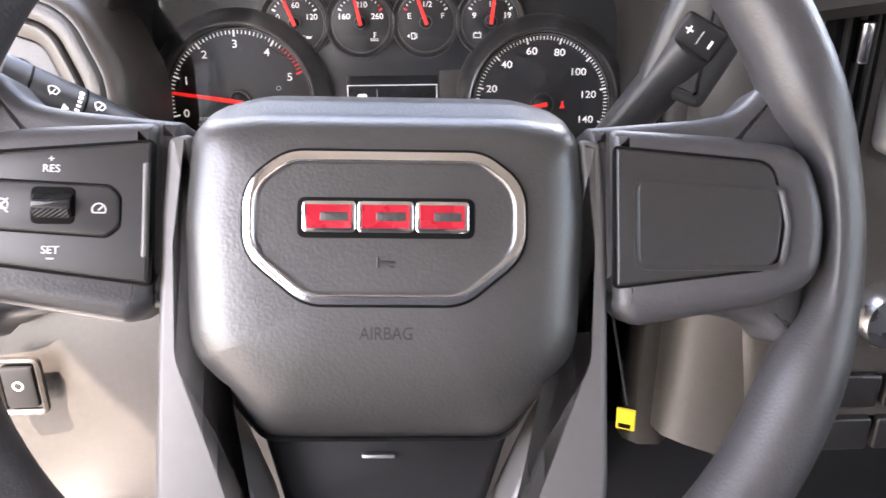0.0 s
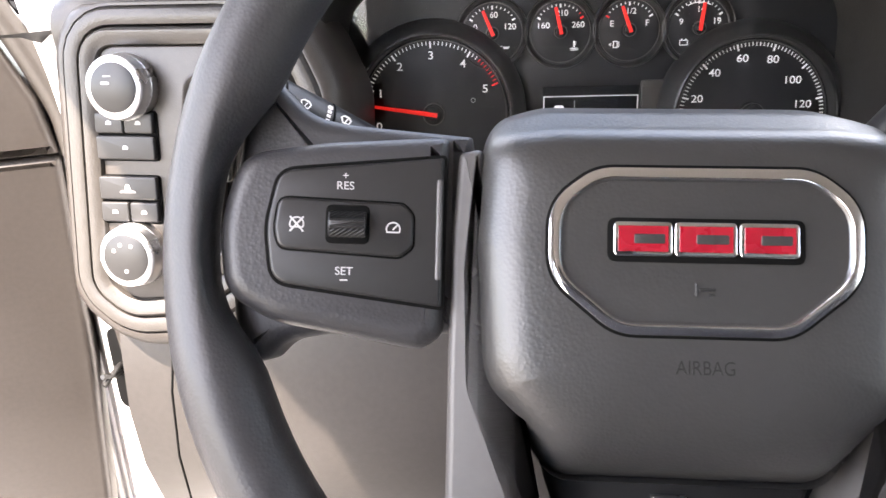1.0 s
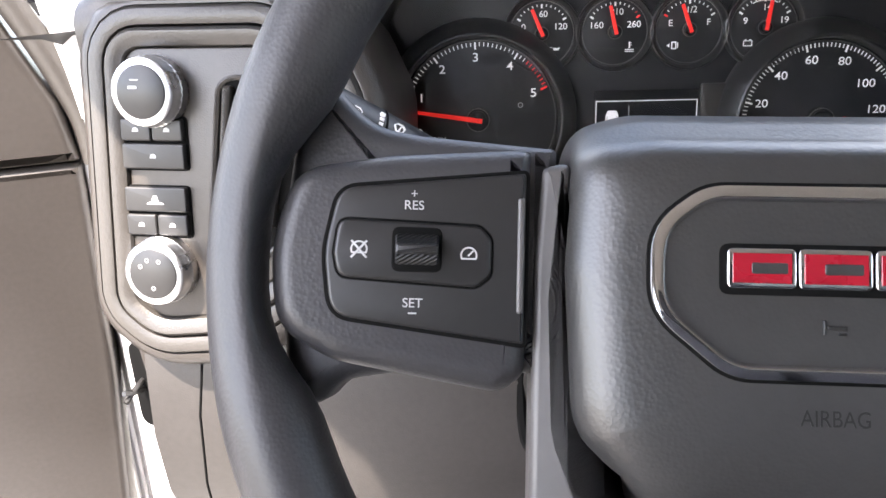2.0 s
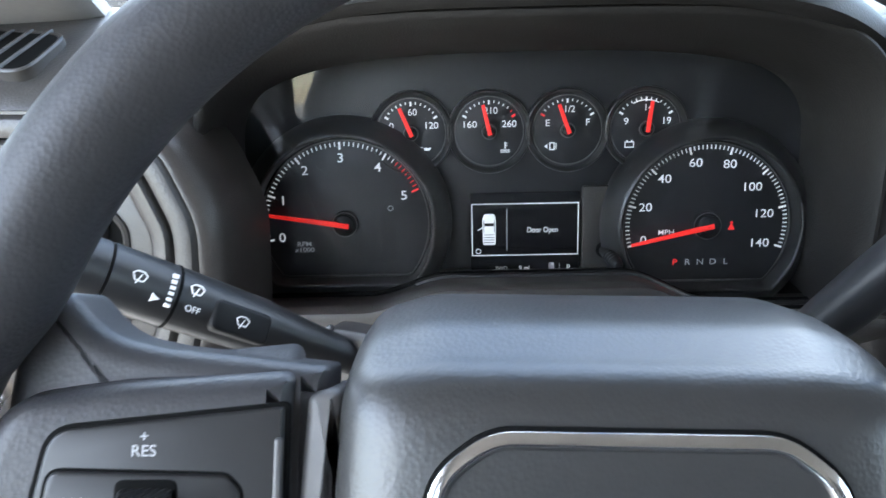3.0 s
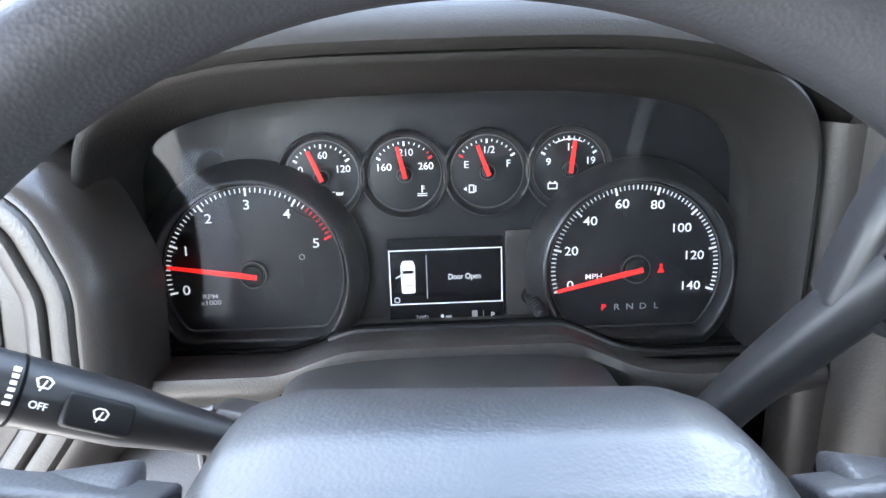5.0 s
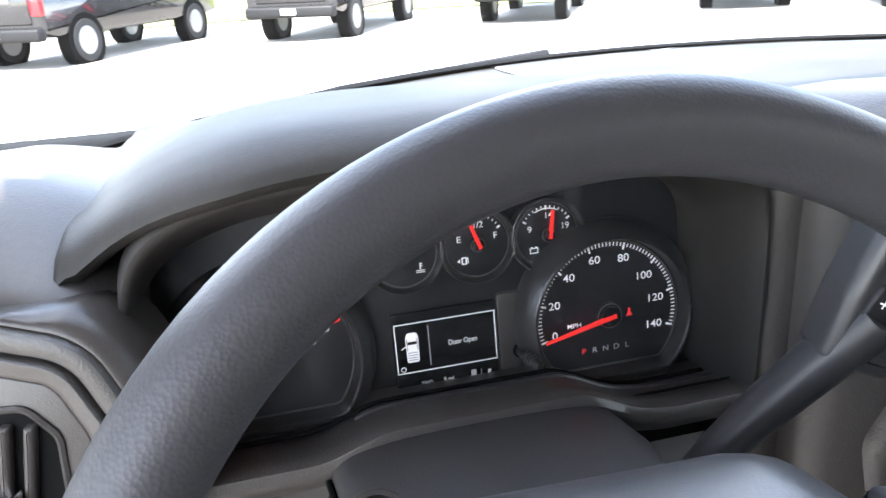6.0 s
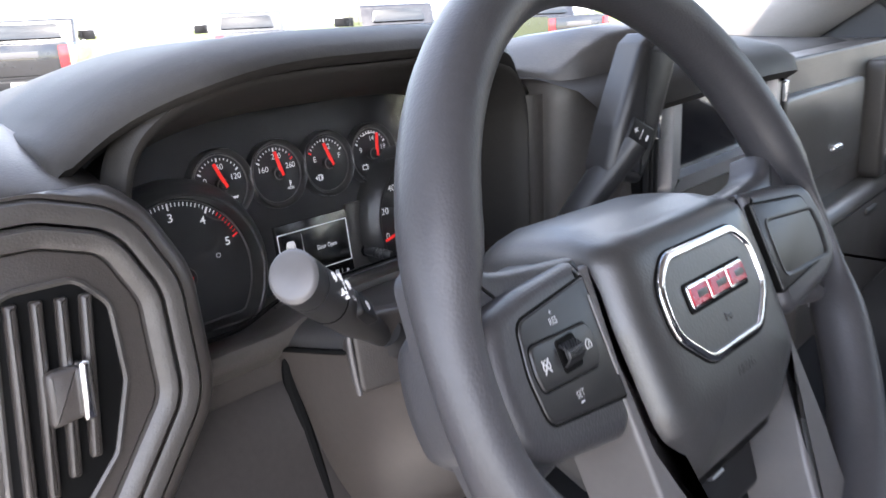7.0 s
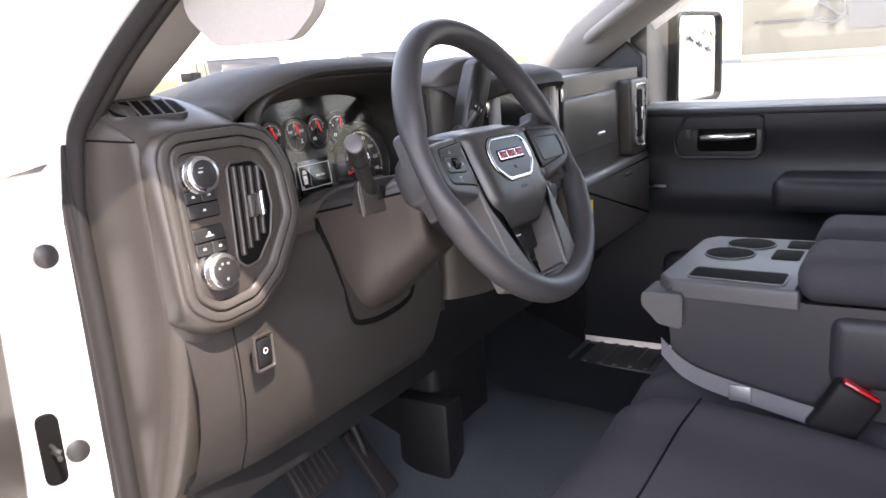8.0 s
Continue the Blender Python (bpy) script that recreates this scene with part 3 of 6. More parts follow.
            sym = joined(slab(rect(ix, iy + 0.001, 0.0007, 0.0040), 0.0012, 0.0016, 0.0001), slab(rect(ix + 0.0009, iy + 0.0024, 0.0012, 0.0004), 0.0012, 0.0016, 0.0001), slab(rect(ix + 0.0009, iy + 0.0010, 0.0012, 0.0004), 0.0012, 0.0016, 0.0001), slab(rect(ix, iy - 0.0018, 0.0056, 0.0005), 0.0012, 0.0016, 0.0001), slab(rect(ix, iy - 0.0029, 0.0056, 0.0005), 0.0012, 0.0016, 0.0001))
        elif nm == "fuel_gauge":
            sym = joined(framed(rect(ix + 0.0004, iy, 0.0032, 0.0046), [(0, 0.0012), (0, 0.0016), (0.0006, 0.0016), (0.0006, 0.0012)]), slab(rect(ix + 0.0028, iy, 0.0005, 0.0036), 0.0012, 0.0016, 0.0001), slab([Vector((ix - 0.0042, iy)), Vector((ix - 0.0024, iy - 0.0013)), Vector((ix - 0.0024, iy + 0.0013))], 0.0012, 0.0016, 0.0001))
        else:
            sym = joined(framed(rect(ix, iy, 0.0056, 0.0036), [(0, 0.0012), (0, 0.0016), (0.0005, 0.0016), (0.0005, 0.0012)]), slab(rect(ix - 0.0014, iy + 0.0022, 0.0010, 0.0006), 0.0012, 0.0016, 0.0001), slab(rect(ix + 0.0014, iy + 0.0022, 0.0010, 0.0006), 0.0012, 0.0016, 0.0001))
            arc = [polar(gx, gy, 0.0165, 118 - 6 * i) for i in range(10)] + [polar(gx, gy, 0.0171, 64 + 6 * i) for i in range(10)]
            part("normal_band", slab(arc, 0.0012, 0.0017, 0.00005, 1), MARK, g)
        part("symbol", sym, MARK, g)
    # display
    d = part("display", slab(rect(-0.002, -0.007, 0.072, 0.056, 0.001), -0.001, 0.0025, 0.0004), SCREEN, c, "small dark information display", m=Matrix.Translation((0.0020, -0.0022, 0)) @ Matrix.Diagonal((0.93, 0.95, 1, 1)))
    z = 0.0026
    part("border", framed(rect(-0.002, -0.003, 0.0705, 0.0345), [(0, z - 0.0005), (0, z + 0.0002), (0.0006, z + 0.0002), (0.0006, z - 0.0005)]), MARK, d)
    part("divider", slab(rect(-0.0140, -0.003, 0.0005, 0.0275), z - 0.0002, z + 0.0001, 0.00005, 1), DIM, d)
    words("Door Open", 0.0050, MARK, d, 0.0095, -0.0035, z + 0.0001, wide=0.85)
    words("9 mi", 0.0045, MARK, d, -0.0025, -0.0290, z + 0.0001, wide=0.9)
    words("P", 0.0050, MARK, d, 0.0268, -0.0290, z + 0.0001)
    words("2WD", 0.0040, DIM, d, -0.0178, -0.0290, z + 0.0001, wide=0.9)
    tr = rounded([(-0.0298, -0.0130), (-0.0215, -0.0130), (-0.0212, 0.004), (-0.0225, 0.0075), (-0.0288, 0.0075), (-0.0302, 0.004)], 0.0015, 3)
    part("truck_symbol", slab(tr, z - 0.0002, z + 0.0002, 0.00005, 1), MARK, d)
    for k in range(4):
        part("bed_line", slab(rect(-0.0257, -0.0062 - 0.0017 * k, 0.0066, 0.0004), z, z + 0.0004, 0.00005, 1), SCREEN, d)
    for sx2 in (-0.0292, -0.0222):
        part("side_line", slab(rect(sx2, -0.0005, 0.0004, 0.0080), z, z + 0.0004, 0.00005, 1), SCREEN, d)
    part("truck_window", slab(rect(-0.0257, 0.0005, 0.0062, 0.0020), z, z + 0.0004, 0.00005, 1), SCREEN, d)
    part("open_door_symbol", slab([Vector((-0.0300, -0.0010)), Vector((-0.0335, -0.0030)), Vector((-0.0332, -0.0035)), Vector((-0.0300, -0.0018))], z - 0.0002, z + 0.0002, 0.00005, 1), MARK, d)
    part("status_symbol", framed(circle(-0.0330, -0.0172, 0.0018, 14), [(0, z - 0.0002), (0, z + 0.0002), (0.0004, z + 0.0002), (0.0004, z - 0.0002)]), MARK, d)
    part("lamp_symbol", slab(rect(0.0155, -0.0286, 0.0036, 0.0062, 0.0008), z - 0.0002, z + 0.0002, 0.00005, 1), DIM, d)
    part("status_bar", slab(rect(0.0210, -0.0290, 0.0004, 0.0062), z - 0.0002, z + 0.0002, 0.00005, 1), DIM, d)
    # side panel of the display and the trip stem
    part("side_panel", slab(rounded([(0.035, -0.035), (0.056, -0.035), (0.050, -0.012), (0.053, 0.021), (0.035, 0.021)], 0.002), -0.001, 0.0018, 0.0008), PAD, c)
    stem = [(0.0036, 0.0)] + [(0.0036 + (0.0006 if k % 2 else 0.0), 0.010 + 0.0016 * k) for k in range(9)] + [(0.0034, 0.0255), (0.0024, 0.0268), (0.0004, 0.027)]
    part("trip_stem", turned(stem, 24), SATIN, c, "ribbed black trip stem", m=Matrix.Translation((0.0490, -0.0190, 0.0)) @ pose(0, 0, 0, 9, 9, 0))
    part("stem_hole", slab(circle(0.0490, -0.0190, 0.0052, 20), 0.0, 0.0024, 0.0004), BLACK, c)
    # clear lens, leaning back at its top
    lens = rounded([(-0.165, -0.038), (-0.090, -0.038), (-0.055, -0.026), (0.060, -0.026), (0.095, -0.046), (0.167, -0.046), (0.172, 0.02), (0.150, 0.115), (-0.150, 0.115), (-0.170, 0.02)], 0.010, 4)
    lens_ob = part("clear_lens", slab(lens, -0.0012, 0.0, 0.0003, 1), LENS, c, "clear glossy lens", m=Matrix.Translation((0, -0.038, 0.026)) @ pose(0, 0, 0, 2, 0, 0) @ Matrix.Translation((0, 0.038, 0)))
    lens_ob.visible_shadow = False
    return c


instrument_cluster()


# ---------------------------------------------------------------- dashboard
def yw(x):
    """Foot of the windscreen, bowed forward in the middle."""
    return 1.10 - 0.86 * (x - 0.36) ** 2


def lip(x):
    """Height of the hood's lip over the gauges."""
    return 1.499 - 0.036 * min(abs(x - 0.012) / 0.18, 1.06) ** 3.8


CENTRAL = {"gauge_hood", "side_panel", "dash_top"}
WORLD = {"lower_shelf", "gauge_bezel", "ledge_shade", "stack_shoulder", "lens_gap", "lens_lip", "corner_top", "end_cap", "cap_seam", "knee_panel", "under_ledge", "corner_skirt", "column_opening"}


def dashboard():
    d = thing("dashboard", pose(0, 0.6, 1.0), "charcoal grained plastic dashboard with hooded gauges", "dashboard")
    inv = Matrix.Translation((-0.020, -0.615, -1.0))
    plain = Matrix.Translation((0, -0.6, -1.0))
    mid = Matrix.Translation((-0.011, -0.591, -1.0))

    def dash(name, geo, mat, label="", parent=None, **kw):
        return part(name, geo, mat, parent or d, label, m=(mid if name in CENTRAL else plain if name in WORLD else inv) if parent is None else None, **kw)

    # gauge hood, from the windscreen over the lip and in to the lens
    rows = []
    for i in range(53):
        k = max(0, 6 - i, i - 46)
        x = -0.180 + 0.384 * max(0, min(40, i - 6)) / 40
        zl = lip(x)
        side = -1 if i < 26 else 1
        a = min(k, 4) * math.pi / 8
        out, fall = 0.011 * math.sin(a), 0.012 * (1 - math.cos(a)) + 0.009 * max(0, k - 4)
        x += side * out
        e = min(k, 3) * 0.004
        u = max(0.0, min(1.0, (abs(x - 0.012) - 0.110) / 0.085))
        r = 0.034 * u * u * (3 - 2 * u) - 0.008   # the lip draws back towards its ends
        rows.append([(x, yw(x), 1.452 - e), (x, 0.86, 1.460 - e - fall * 0.4), (x * 1.01, 0.74, zl * 0.5 + 1.466 * 0.5 + 0.004 - fall * 0.8), (x * 1.02, 0.64 + r * 0.4, zl + 0.010 - fall), (x * 1.01, 0.565 + r, zl + 0.013 - fall), (x, 0.525 + r, zl + 0.0145 - fall), (x, 0.505 + r, zl + 0.011 - fall), (x, 0.494 + r, zl + 0.005 - fall), (x, 0.491 + r, zl - 0.001 - fall),
                     (x, 0.495 + r, zl - 0.006 - fall), (x - side * 0.003, 0.507 + r, zl - 0.0080 - fall), (x - side * 0.003, 0.520 + r, zl - 0.0085 - fall), (x - side * 0.003, 0.545 + r, zl - 0.0085 - fall)])
    dash("gauge_hood", sheet(rows), TOP, "grained hood over the gauges", angle=60)
    # bezel round the gauges: an arch on two legs, narrowing towards the lens
    def arch(w, h, n, z0, zf, cx):
        pts = [(cx - w, zf + (z0 - zf) * j / 8) for j in range(8)]
        for j in range(61):
            a = math.pi * (1 - j / 60)
            pts.append((cx + w * math.copysign(abs(math.cos(a)) ** (2 / n), math.cos(a)), z0 + h * math.sin(a) ** (2 / n)))
        return pts + [(cx + w, z0 + (zf - z0) * (j + 1) / 8) for j in range(8)]
    rings = []
    for w, h, n, back, dy, cx in ((0.1790, 0.094, 3.9, 0.0, 0.0200, 0.002), (0.1770, 0.0925, 3.9, 0.0, 0.0030, 0.002), (0.1755, 0.0910, 3.9, 0.0, 0.0002, 0.002), (0.1735, 0.0890, 3.9, 0.0, 0.0004, 0.002), (0.1715, 0.0870, 3.8, 0.0, 0.0030, 0.002),
                                  (0.1700, 0.0800, 3.5, 0.35, 0.0, 0.000), (0.1690, 0.0720, 3.2, 0.7, 0.0, -0.001), (0.1680, 0.0650, 3.0, 1.0, 0.0, -0.002), (0.1680, 0.0650, 3.0, 1.0, 0.035, -0.002)):
        ring = []
        for x, z in arch(w, h, n, 1.400, 1.318, cx):
            y0 = 0.500 + 0.013 * (abs(x - cx) / 0.173) ** 3
            ring.append((x, y0 * (1 - back) + 0.560 * back + dy, z))
        rings.append(ring)
    dash("gauge_bezel", sheet(rings), TOP, "grained bezel round the gauges", angle=50)
    # ledge under the lens, raised over the column
    def shelf_z(x):
        k = max(0.0, min(1.0, (x + 0.095) / 0.05)) * max(0.0, min(1.0, (0.105 - x) / 0.05))
        k = k * k * (3 - 2 * k)
        return 1.321 + 0.0125 * k - 0.008 * max(0.0, min(1.0, (x - 0.06) / 0.06))
    rows = []
    for i in range(61):
        x = -0.184 + 0.376 * i / 60
        z = shelf_z(x)
        rows.append([(x, 0.585, z - 0.004), (x, 0.560, z), (x, 0.556, z + 0.003), (x, 0.545, z + 0.006), (x, 0.525, z + 0.0115), (x, 0.514, z + 0.0145), (x, 0.509, z + 0.0135), (x, 0.507, z + 0.009), (x, 0.510, z + 0.002), (x, 0.522, z - 0.010)])
    dash("lower_shelf", sheet(rows), PAD, "moulded ledge under the gauges", angle=50)
    edge = [-0.166 + 0.334 * i / 60 for i in range(61)]
    dash("lens_gap", pipe([(x, 0.5570, shelf_z(x) + 0.0040) for x in edge], 0.0016, 8), BLACK)
    dash("lens_lip", pipe([(x, 0.5480, shelf_z(x) + 0.0058) for x in edge[18:]], 0.0018, 8), SATIN, "satin black lip under the lens")
    rows = []
    for i in range(25):
        x = -0.184 + 0.266 * i / 24
        z = shelf_z(x)
        rows.append([(x, 0.524, z - 0.004), (x, 0.519, z - 0.012), (x, 0.515, z - 0.030), (x, 0.5125, 1.268)])
    dash("under_ledge", sheet(rows), LOWER, "grey-brown panel under the ledge", angle=60)
    # black sheet puts the shade of the deep opening under the ledge into colour
    dash("ledge_shade", sheet([[(x, 0.530, 1.326), (x, 0.545, 1.300), (x, 0.545, 1.262)] for x in (0.078, 0.12, 0.16, 0.19)]), BLACK, "black sheet for the shade under the ledge", angle=60)
    # plain panel between the gauges and the centre stack
    rows = []
    for j in range(10):
        z = 1.10 + (1.452 - 1.10) * j / 9
        rows.append([(0.186, 0.525, z), (0.188, 0.512, z), (0.198, 0.503, z), (0.215, 0.502, z), (0.230, 0.520, z)])
    dash("side_panel", sheet(rows), PAD, angle=60)
    # padded top left of the gauges, round to the light switches
    rows = []
    for i in range(25):
        s = i / 24
        x = -0.340 + 0.168 * s
        fall = 0.010 * max(0, 1 - s * 7) ** 2
        e = 0.024 * max(0.0, (s - 0.55) / 0.45) ** 1.3
        f = 0.020 * max(0.0, (s - 0.80) / 0.20) ** 2 + 0.003 * (1 - s)
        rows.append([(x, yw(x), 1.452 - fall * 0.5), (x, 0.5 * yw(x) + 0.36, 1.474 - fall - e), (x, 0.68, 1.486 - fall - e), (x, 0.615, 1.4875 - fall - e), (x, 0.585 + f, 1.4835 - fall - e), (x, 0.560 + f, 1.4755 - fall - e),
                     (x, 0.540 + f, 1.4665 - fall - e * 0.8), (x, 0.526 + f, 1.4580 - fall * 0.8 - e * 0.6), (x, 0.5165 + f, 1.4495 - fall * 0.6 - e * 0.4), (x, 0.5125 + f, 1.440 - fall * 0.3), (x, 0.5135 + f, 1.425), (x, 0.516 + f, 1.38), (x, 0.514 + f, 1.30)])
    dash("corner_top", sheet(rows), PAD, "grained dash corner", angle=60)
    # top over the centre and the passenger side
    rows = []
    for i in range(61):
        x = 0.2015 + 0.87 * i / 60
        c = math.exp(-((x - 0.40) / 0.17) ** 4)
        edge, top = 0.455 - 0.065 * c, 1.452 + 0.026 * c
        w = max(0, (x - 0.99) / 0.08) ** 2 * 0.02
        rows.append([(x, yw(x), 1.452), (x, yw(x) - 0.08, 1.460), (x, 0.70, 1.466 + 0.006 * c), (x, edge + 0.14, top + 0.010 - w), (x, edge + 0.06, top + 0.008 - w), (x, edge + 0.02, top - 0.001 - w), (x, edge + 0.004, top - 0.012 - w), (x, edge, top - 0.026 - w), (x, edge + 0.012, top - 0.034 - w)])
    dash("dash_top", sheet(rows), TOP, "grained passenger dash top", angle=60)
    # knee panel below the gauges, curving out to the door end
    rows = []
    for i in range(25):
        s = i / 24
        x = -0.330 + 0.475 * s
        out = 0.018 * math.exp(-((s - 0.0) / 0.16) ** 2)
        rows.append([(x, 0.516 + out, 1.300), (x, 0.5085 + out, 1.292), (x, 0.498 + out, 1.270), (x, 0.482 + out, 1.22), (x, 0.476 + out, 1.17), (x, 0.482 + out, 1.12), (x, 0.500 + out, 1.07), (x, 0.526 + out, 1.035), (x, 0.56 + out, 1.028)])
    dash("knee_panel", sheet(rows), KNEE, "brown-grey knee panel", angle=60)
    gap = smooth_path([(-0.050, 0.519, 1.3270), (-0.066, 0.518, 1.3250), (-0.080, 0.516, 1.316), (-0.0855, 0.513, 1.300), (-0.086, 0.502, 1.275), (-0.084, 0.487, 1.225), (-0.082, 0.480, 1.190), (-0.074, 0.477, 1.173), (-0.045, 0.476, 1.165), (-0.010, 0.476, 1.162), (0.040, 0.476, 1.166), (0.066, 0.479, 1.180), (0.082, 0.485, 1.225), (0.088, 0.508, 1.300)], 5)
    dash("column_opening", pipe(gap, 0.0042, 8), BLACK, "dark gap round the column")
    dash("knee_seam", pipe([(-0.262, 0.4955, 1.236), (-0.266, 0.488, 1.20), (-0.268, 0.485, 1.15), (-0.268, 0.492, 1.10), (-0.268, 0.507, 1.06)], 0.0009, 6), BLACK)
    # end cap towards the door
    rows = []
    for j in range(20):
        z = 0.86 + 0.580 * j / 19
        f = 0.508 + (0.012 * (z - 1.25) / 0.19 if z > 1.25 else 0.62 * (1.25 - z) ** 1.55)
        rows.append([(-0.330, f + 0.004, z), (-0.335, f, z), (-0.3395, f + 0.004, z), (-0.3415, f + 0.012, z), (-0.3425, f + 0.05, z), (-0.3430, 0.72, z)])
    for k, dx in ((0.3, 0.0004), (0.6, 0.002), (0.85, 0.006), (1.0, 0.012)):
        rows.append([(-0.330 + dx, 0.5235 + dx, 1.440 + 0.005 * k), (-0.335 + dx, 0.520 + dx, 1.440 + 0.006 * k), (-0.3395 + dx, 0.524 + dx, 1.440 + 0.010 * k), (-0.3415 + dx, 0.532 + dx, 1.440 + 0.016 * k), (-0.3425 + dx, 0.572, 1.440 + 0.035 * k), (-0.3430 + dx, 0.72, 1.440 + 0.040 * k)])
    dash("end_cap", sheet(rows), LOWER, angle=60)
    dash("cap_seam", pipe([(-0.3434, 0.605, 1.4455), (-0.3432, 0.57, 1.4445), (-0.3420, 0.535, 1.443), (-0.3398, 0.5245, 1.4425), (-0.335, 0.5195, 1.442)], 0.0011, 6), BLACK)
    # lower corner skirt between the light switches and the floor
    rows = []
    for j in range(18):
        s = j / 17
        z = 1.268 - 0.41 * s
        y = 0.505 + 0.62 * max(0, 1.25 - z) ** 1.55
        rows.append([(-0.3425, y + 0.030, z), (-0.3400, y + 0.008, z), (-0.332, y - 0.002, z), (-0.315, y - 0.007, z), (-0.295, y - 0.010, z), (-0.275, y - 0.008, z), (-0.262, y - 0.001, z)])
    dash("corner_skirt", sheet(rows), LOWER, angle=60)
    # parking brake switch
    k = part("brake_switch", box(-0.011, -0.004, -0.016, 0.011, 0.004, 0.016, 0.003), DARK, d, "parking brake switch", m=inv @ pose(-0.232, 0.4855, 1.196))
    part("switch_frame", framed(rect(0, 0, 0.032, 0.044, 0.006), [(0, 0), (0, 0.004), (0.002, 0.005), (0.004, 0.003), (0.004, 0)]), KNEE, k, m=pose(0, 0.001, 0, 90, 0, 0))
    part("switch_mark", framed(circle(0, 0.002, 0.0035, 16), [(0, 0), (0, 0.0004), (0.0008, 0.0004), (0.0008, 0)]), MARK, k, m=pose(0, -0.0041, 0, 90, 0, 0))
    # centre stack
    stack = rounded([(0.218, 1.13), (0.545, 1.13), (0.560, 1.30), (0.535, 1.474), (0.235, 1.478), (0.202, 1.30)], [0.01, 0.01, 0.03, 0.03, 0.05, 0.06], 6)
    m2 = plain @ Matrix(((1, 0, 0, 0.020), (0, 0, -1, 0.455), (0, 1, 0, 0), (0, 0, 0, 1)))
    part("stack_body", slab(stack, -0.16, 0.0, 0.032, 8), PAD, d, "charcoal centre stack", m=m2)
    rows = []
    for j in range(16):
        row = []
        for x, y in ((0.196, 0.540), (0.1945, 0.508), (0.199, 0.496), (0.212, 0.484), (0.232, 0.470), (0.255, 0.459), (0.285, 0.452)):
            u = max(0.0, min(1.0, (x - 0.190) / 0.060))
            top = 1.458 + 0.040 * u * (2 - u)
            back, up = ((0, 0), (0.006, 0.004), (0.026, 0.008), (0.110, 0.000))[max(0, j - 12)]
            row.append((x, y + back, 1.12 + (top - 1.12) * min(1.0, j / 12) + up))
        rows.append(row)
    dash("stack_shoulder", sheet(rows), PAD, "charcoal shoulder of the centre stack", angle=60)
    part("screen_frame", framed(rounded([(0.268, 1.352), (0.528, 1.352), (0.528, 1.472), (0.268, 1.472)], 0.014), [(0, -0.01), (0, 0.010), (0.003, 0.014), (0.016, 0.015), (0.020, 0.008), (0.020, -0.01)]), SILVER, d, "satin silver screen frame", m=m2)
    part("touch_screen", slab(rect(0.398, 1.412, 0.222, 0.084, 0.006), -0.005, 0.005, 0.001), SCREEN, d, "dark switched-off touch screen", m=m2)
    for sx in (0.246, 0.549):
        v = part("centre_vent", slab(rect(sx, 1.405, 0.030, 0.105, 0.008), -0.01, 0.004, 0.002), BLACK, d, "centre air vent", m=m2)
        for kx in range(3):
            part("slat", slab(rect(sx - 0.008 + 0.008 * kx, 1.400, 0.0025, 0.096), 0.0, 0.008, 0.001), DARK, v)
        part("vent_tab", slab(rect(sx, 1.420, 0.006, 0.024, 0.002), 0.006, 0.014, 0.002), CHROME, v, "chrome vent tab")
    for r in range(2):
        for kx in range(6):
            part("stack_button", slab(rect(0.292 + 0.038 * kx, 1.185 - 0.035 * r, 0.034, 0.026, 0.003), -0.004, 0.006, 0.002), SATIN, d, m=m2)
    for kx in (0.300, 0.476):
        part("climate_knob", turned([(0.022, 0), (0.022, 0.012), (0.019, 0.018), (0.001, 0.018)], 28), BRUSHED, d, m=m2 @ Matrix.Translation((kx, 1.245, 0.0)))
    # passenger side: upper and lower glove boxes
    m3 = plain @ Matrix(((1, 0, 0, 0), (0, 0, -1, 0.455), (0, 1, 0, 0), (0, 0, 0, 1)))
    part("passenger_panel", slab(rounded([(0.55, 1.24), (1.065, 1.24), (1.07, 1.455), (0.55, 1.452)], 0.006), -0.12, 0.0, 0.004), PAD, d, m=m3)
    g = part("upper_glove_door", slab(rounded([(0.576, 1.292), (0.885, 1.292), (0.895, 1.412), (0.576, 1.412)], 0.016, 5), -0.01, 0.010, 0.008, 4), PAD, d, "upper glove box door", m=m3)
    part("door_latch", slab(rect(0.780, 1.325, 0.036, 0.009, 0.004), 0.008, 0.014, 0.003), BRUSHED, g)
    part("lower_glove_door", slab(rounded([(0.575, 1.085), (1.050, 1.085), (1.060, 1.258), (0.575, 1.252)], 0.018, 5), -0.10, 0.035, 0.020, 5), PAD, d, "lower glove box door", m=m3)
    part("glove_latch", slab(rect(0.880, 1.222, 0.050, 0.010, 0.004), 0.030, 0.039, 0.003), SATIN, d, m=m3)
    v = part("passenger_vent", slab(rounded([(0.935, 1.255), (1.048, 1.255), (1.056, 1.430), (0.925, 1.430)], 0.014, 5), -0.02, 0.030, 0.008, 4), PAD, d, "passenger air vent", m=m3)
    part("vent_mouth", slab(rect(0.985, 1.350, 0.040, 0.110, 0.010), 0.02, 0.0312, 0.0005), BLACK, v)
    for kx in range(3):
        part("slat", slab(rect(0.975 + 0.010 * kx, 1.350, 0.0025, 0.104), 0.026, 0.034, 0.001), DARK, v)
    part("vent_tab", slab(rect(0.985, 1.350, 0.006, 0.030, 0.002), 0.032, 0.040, 0.002), CHROME, v)
    part("vent_trim", framed(rounded([(0.955, 1.280), (1.016, 1.268), (1.028, 1.418), (0.955, 1.418)], 0.014, 5), [(0, 0.02), (0, 0.032), (0.002, 0.034), (0.004, 0.032), (0.004, 0.02)]), BRUSHED, v, "satin chrome vent trim")
    part("under_panel", box(-0.30, 0.56, 0.98, 1.06, 0.95, 1.10, 0.01), DARK, d, m=inv)
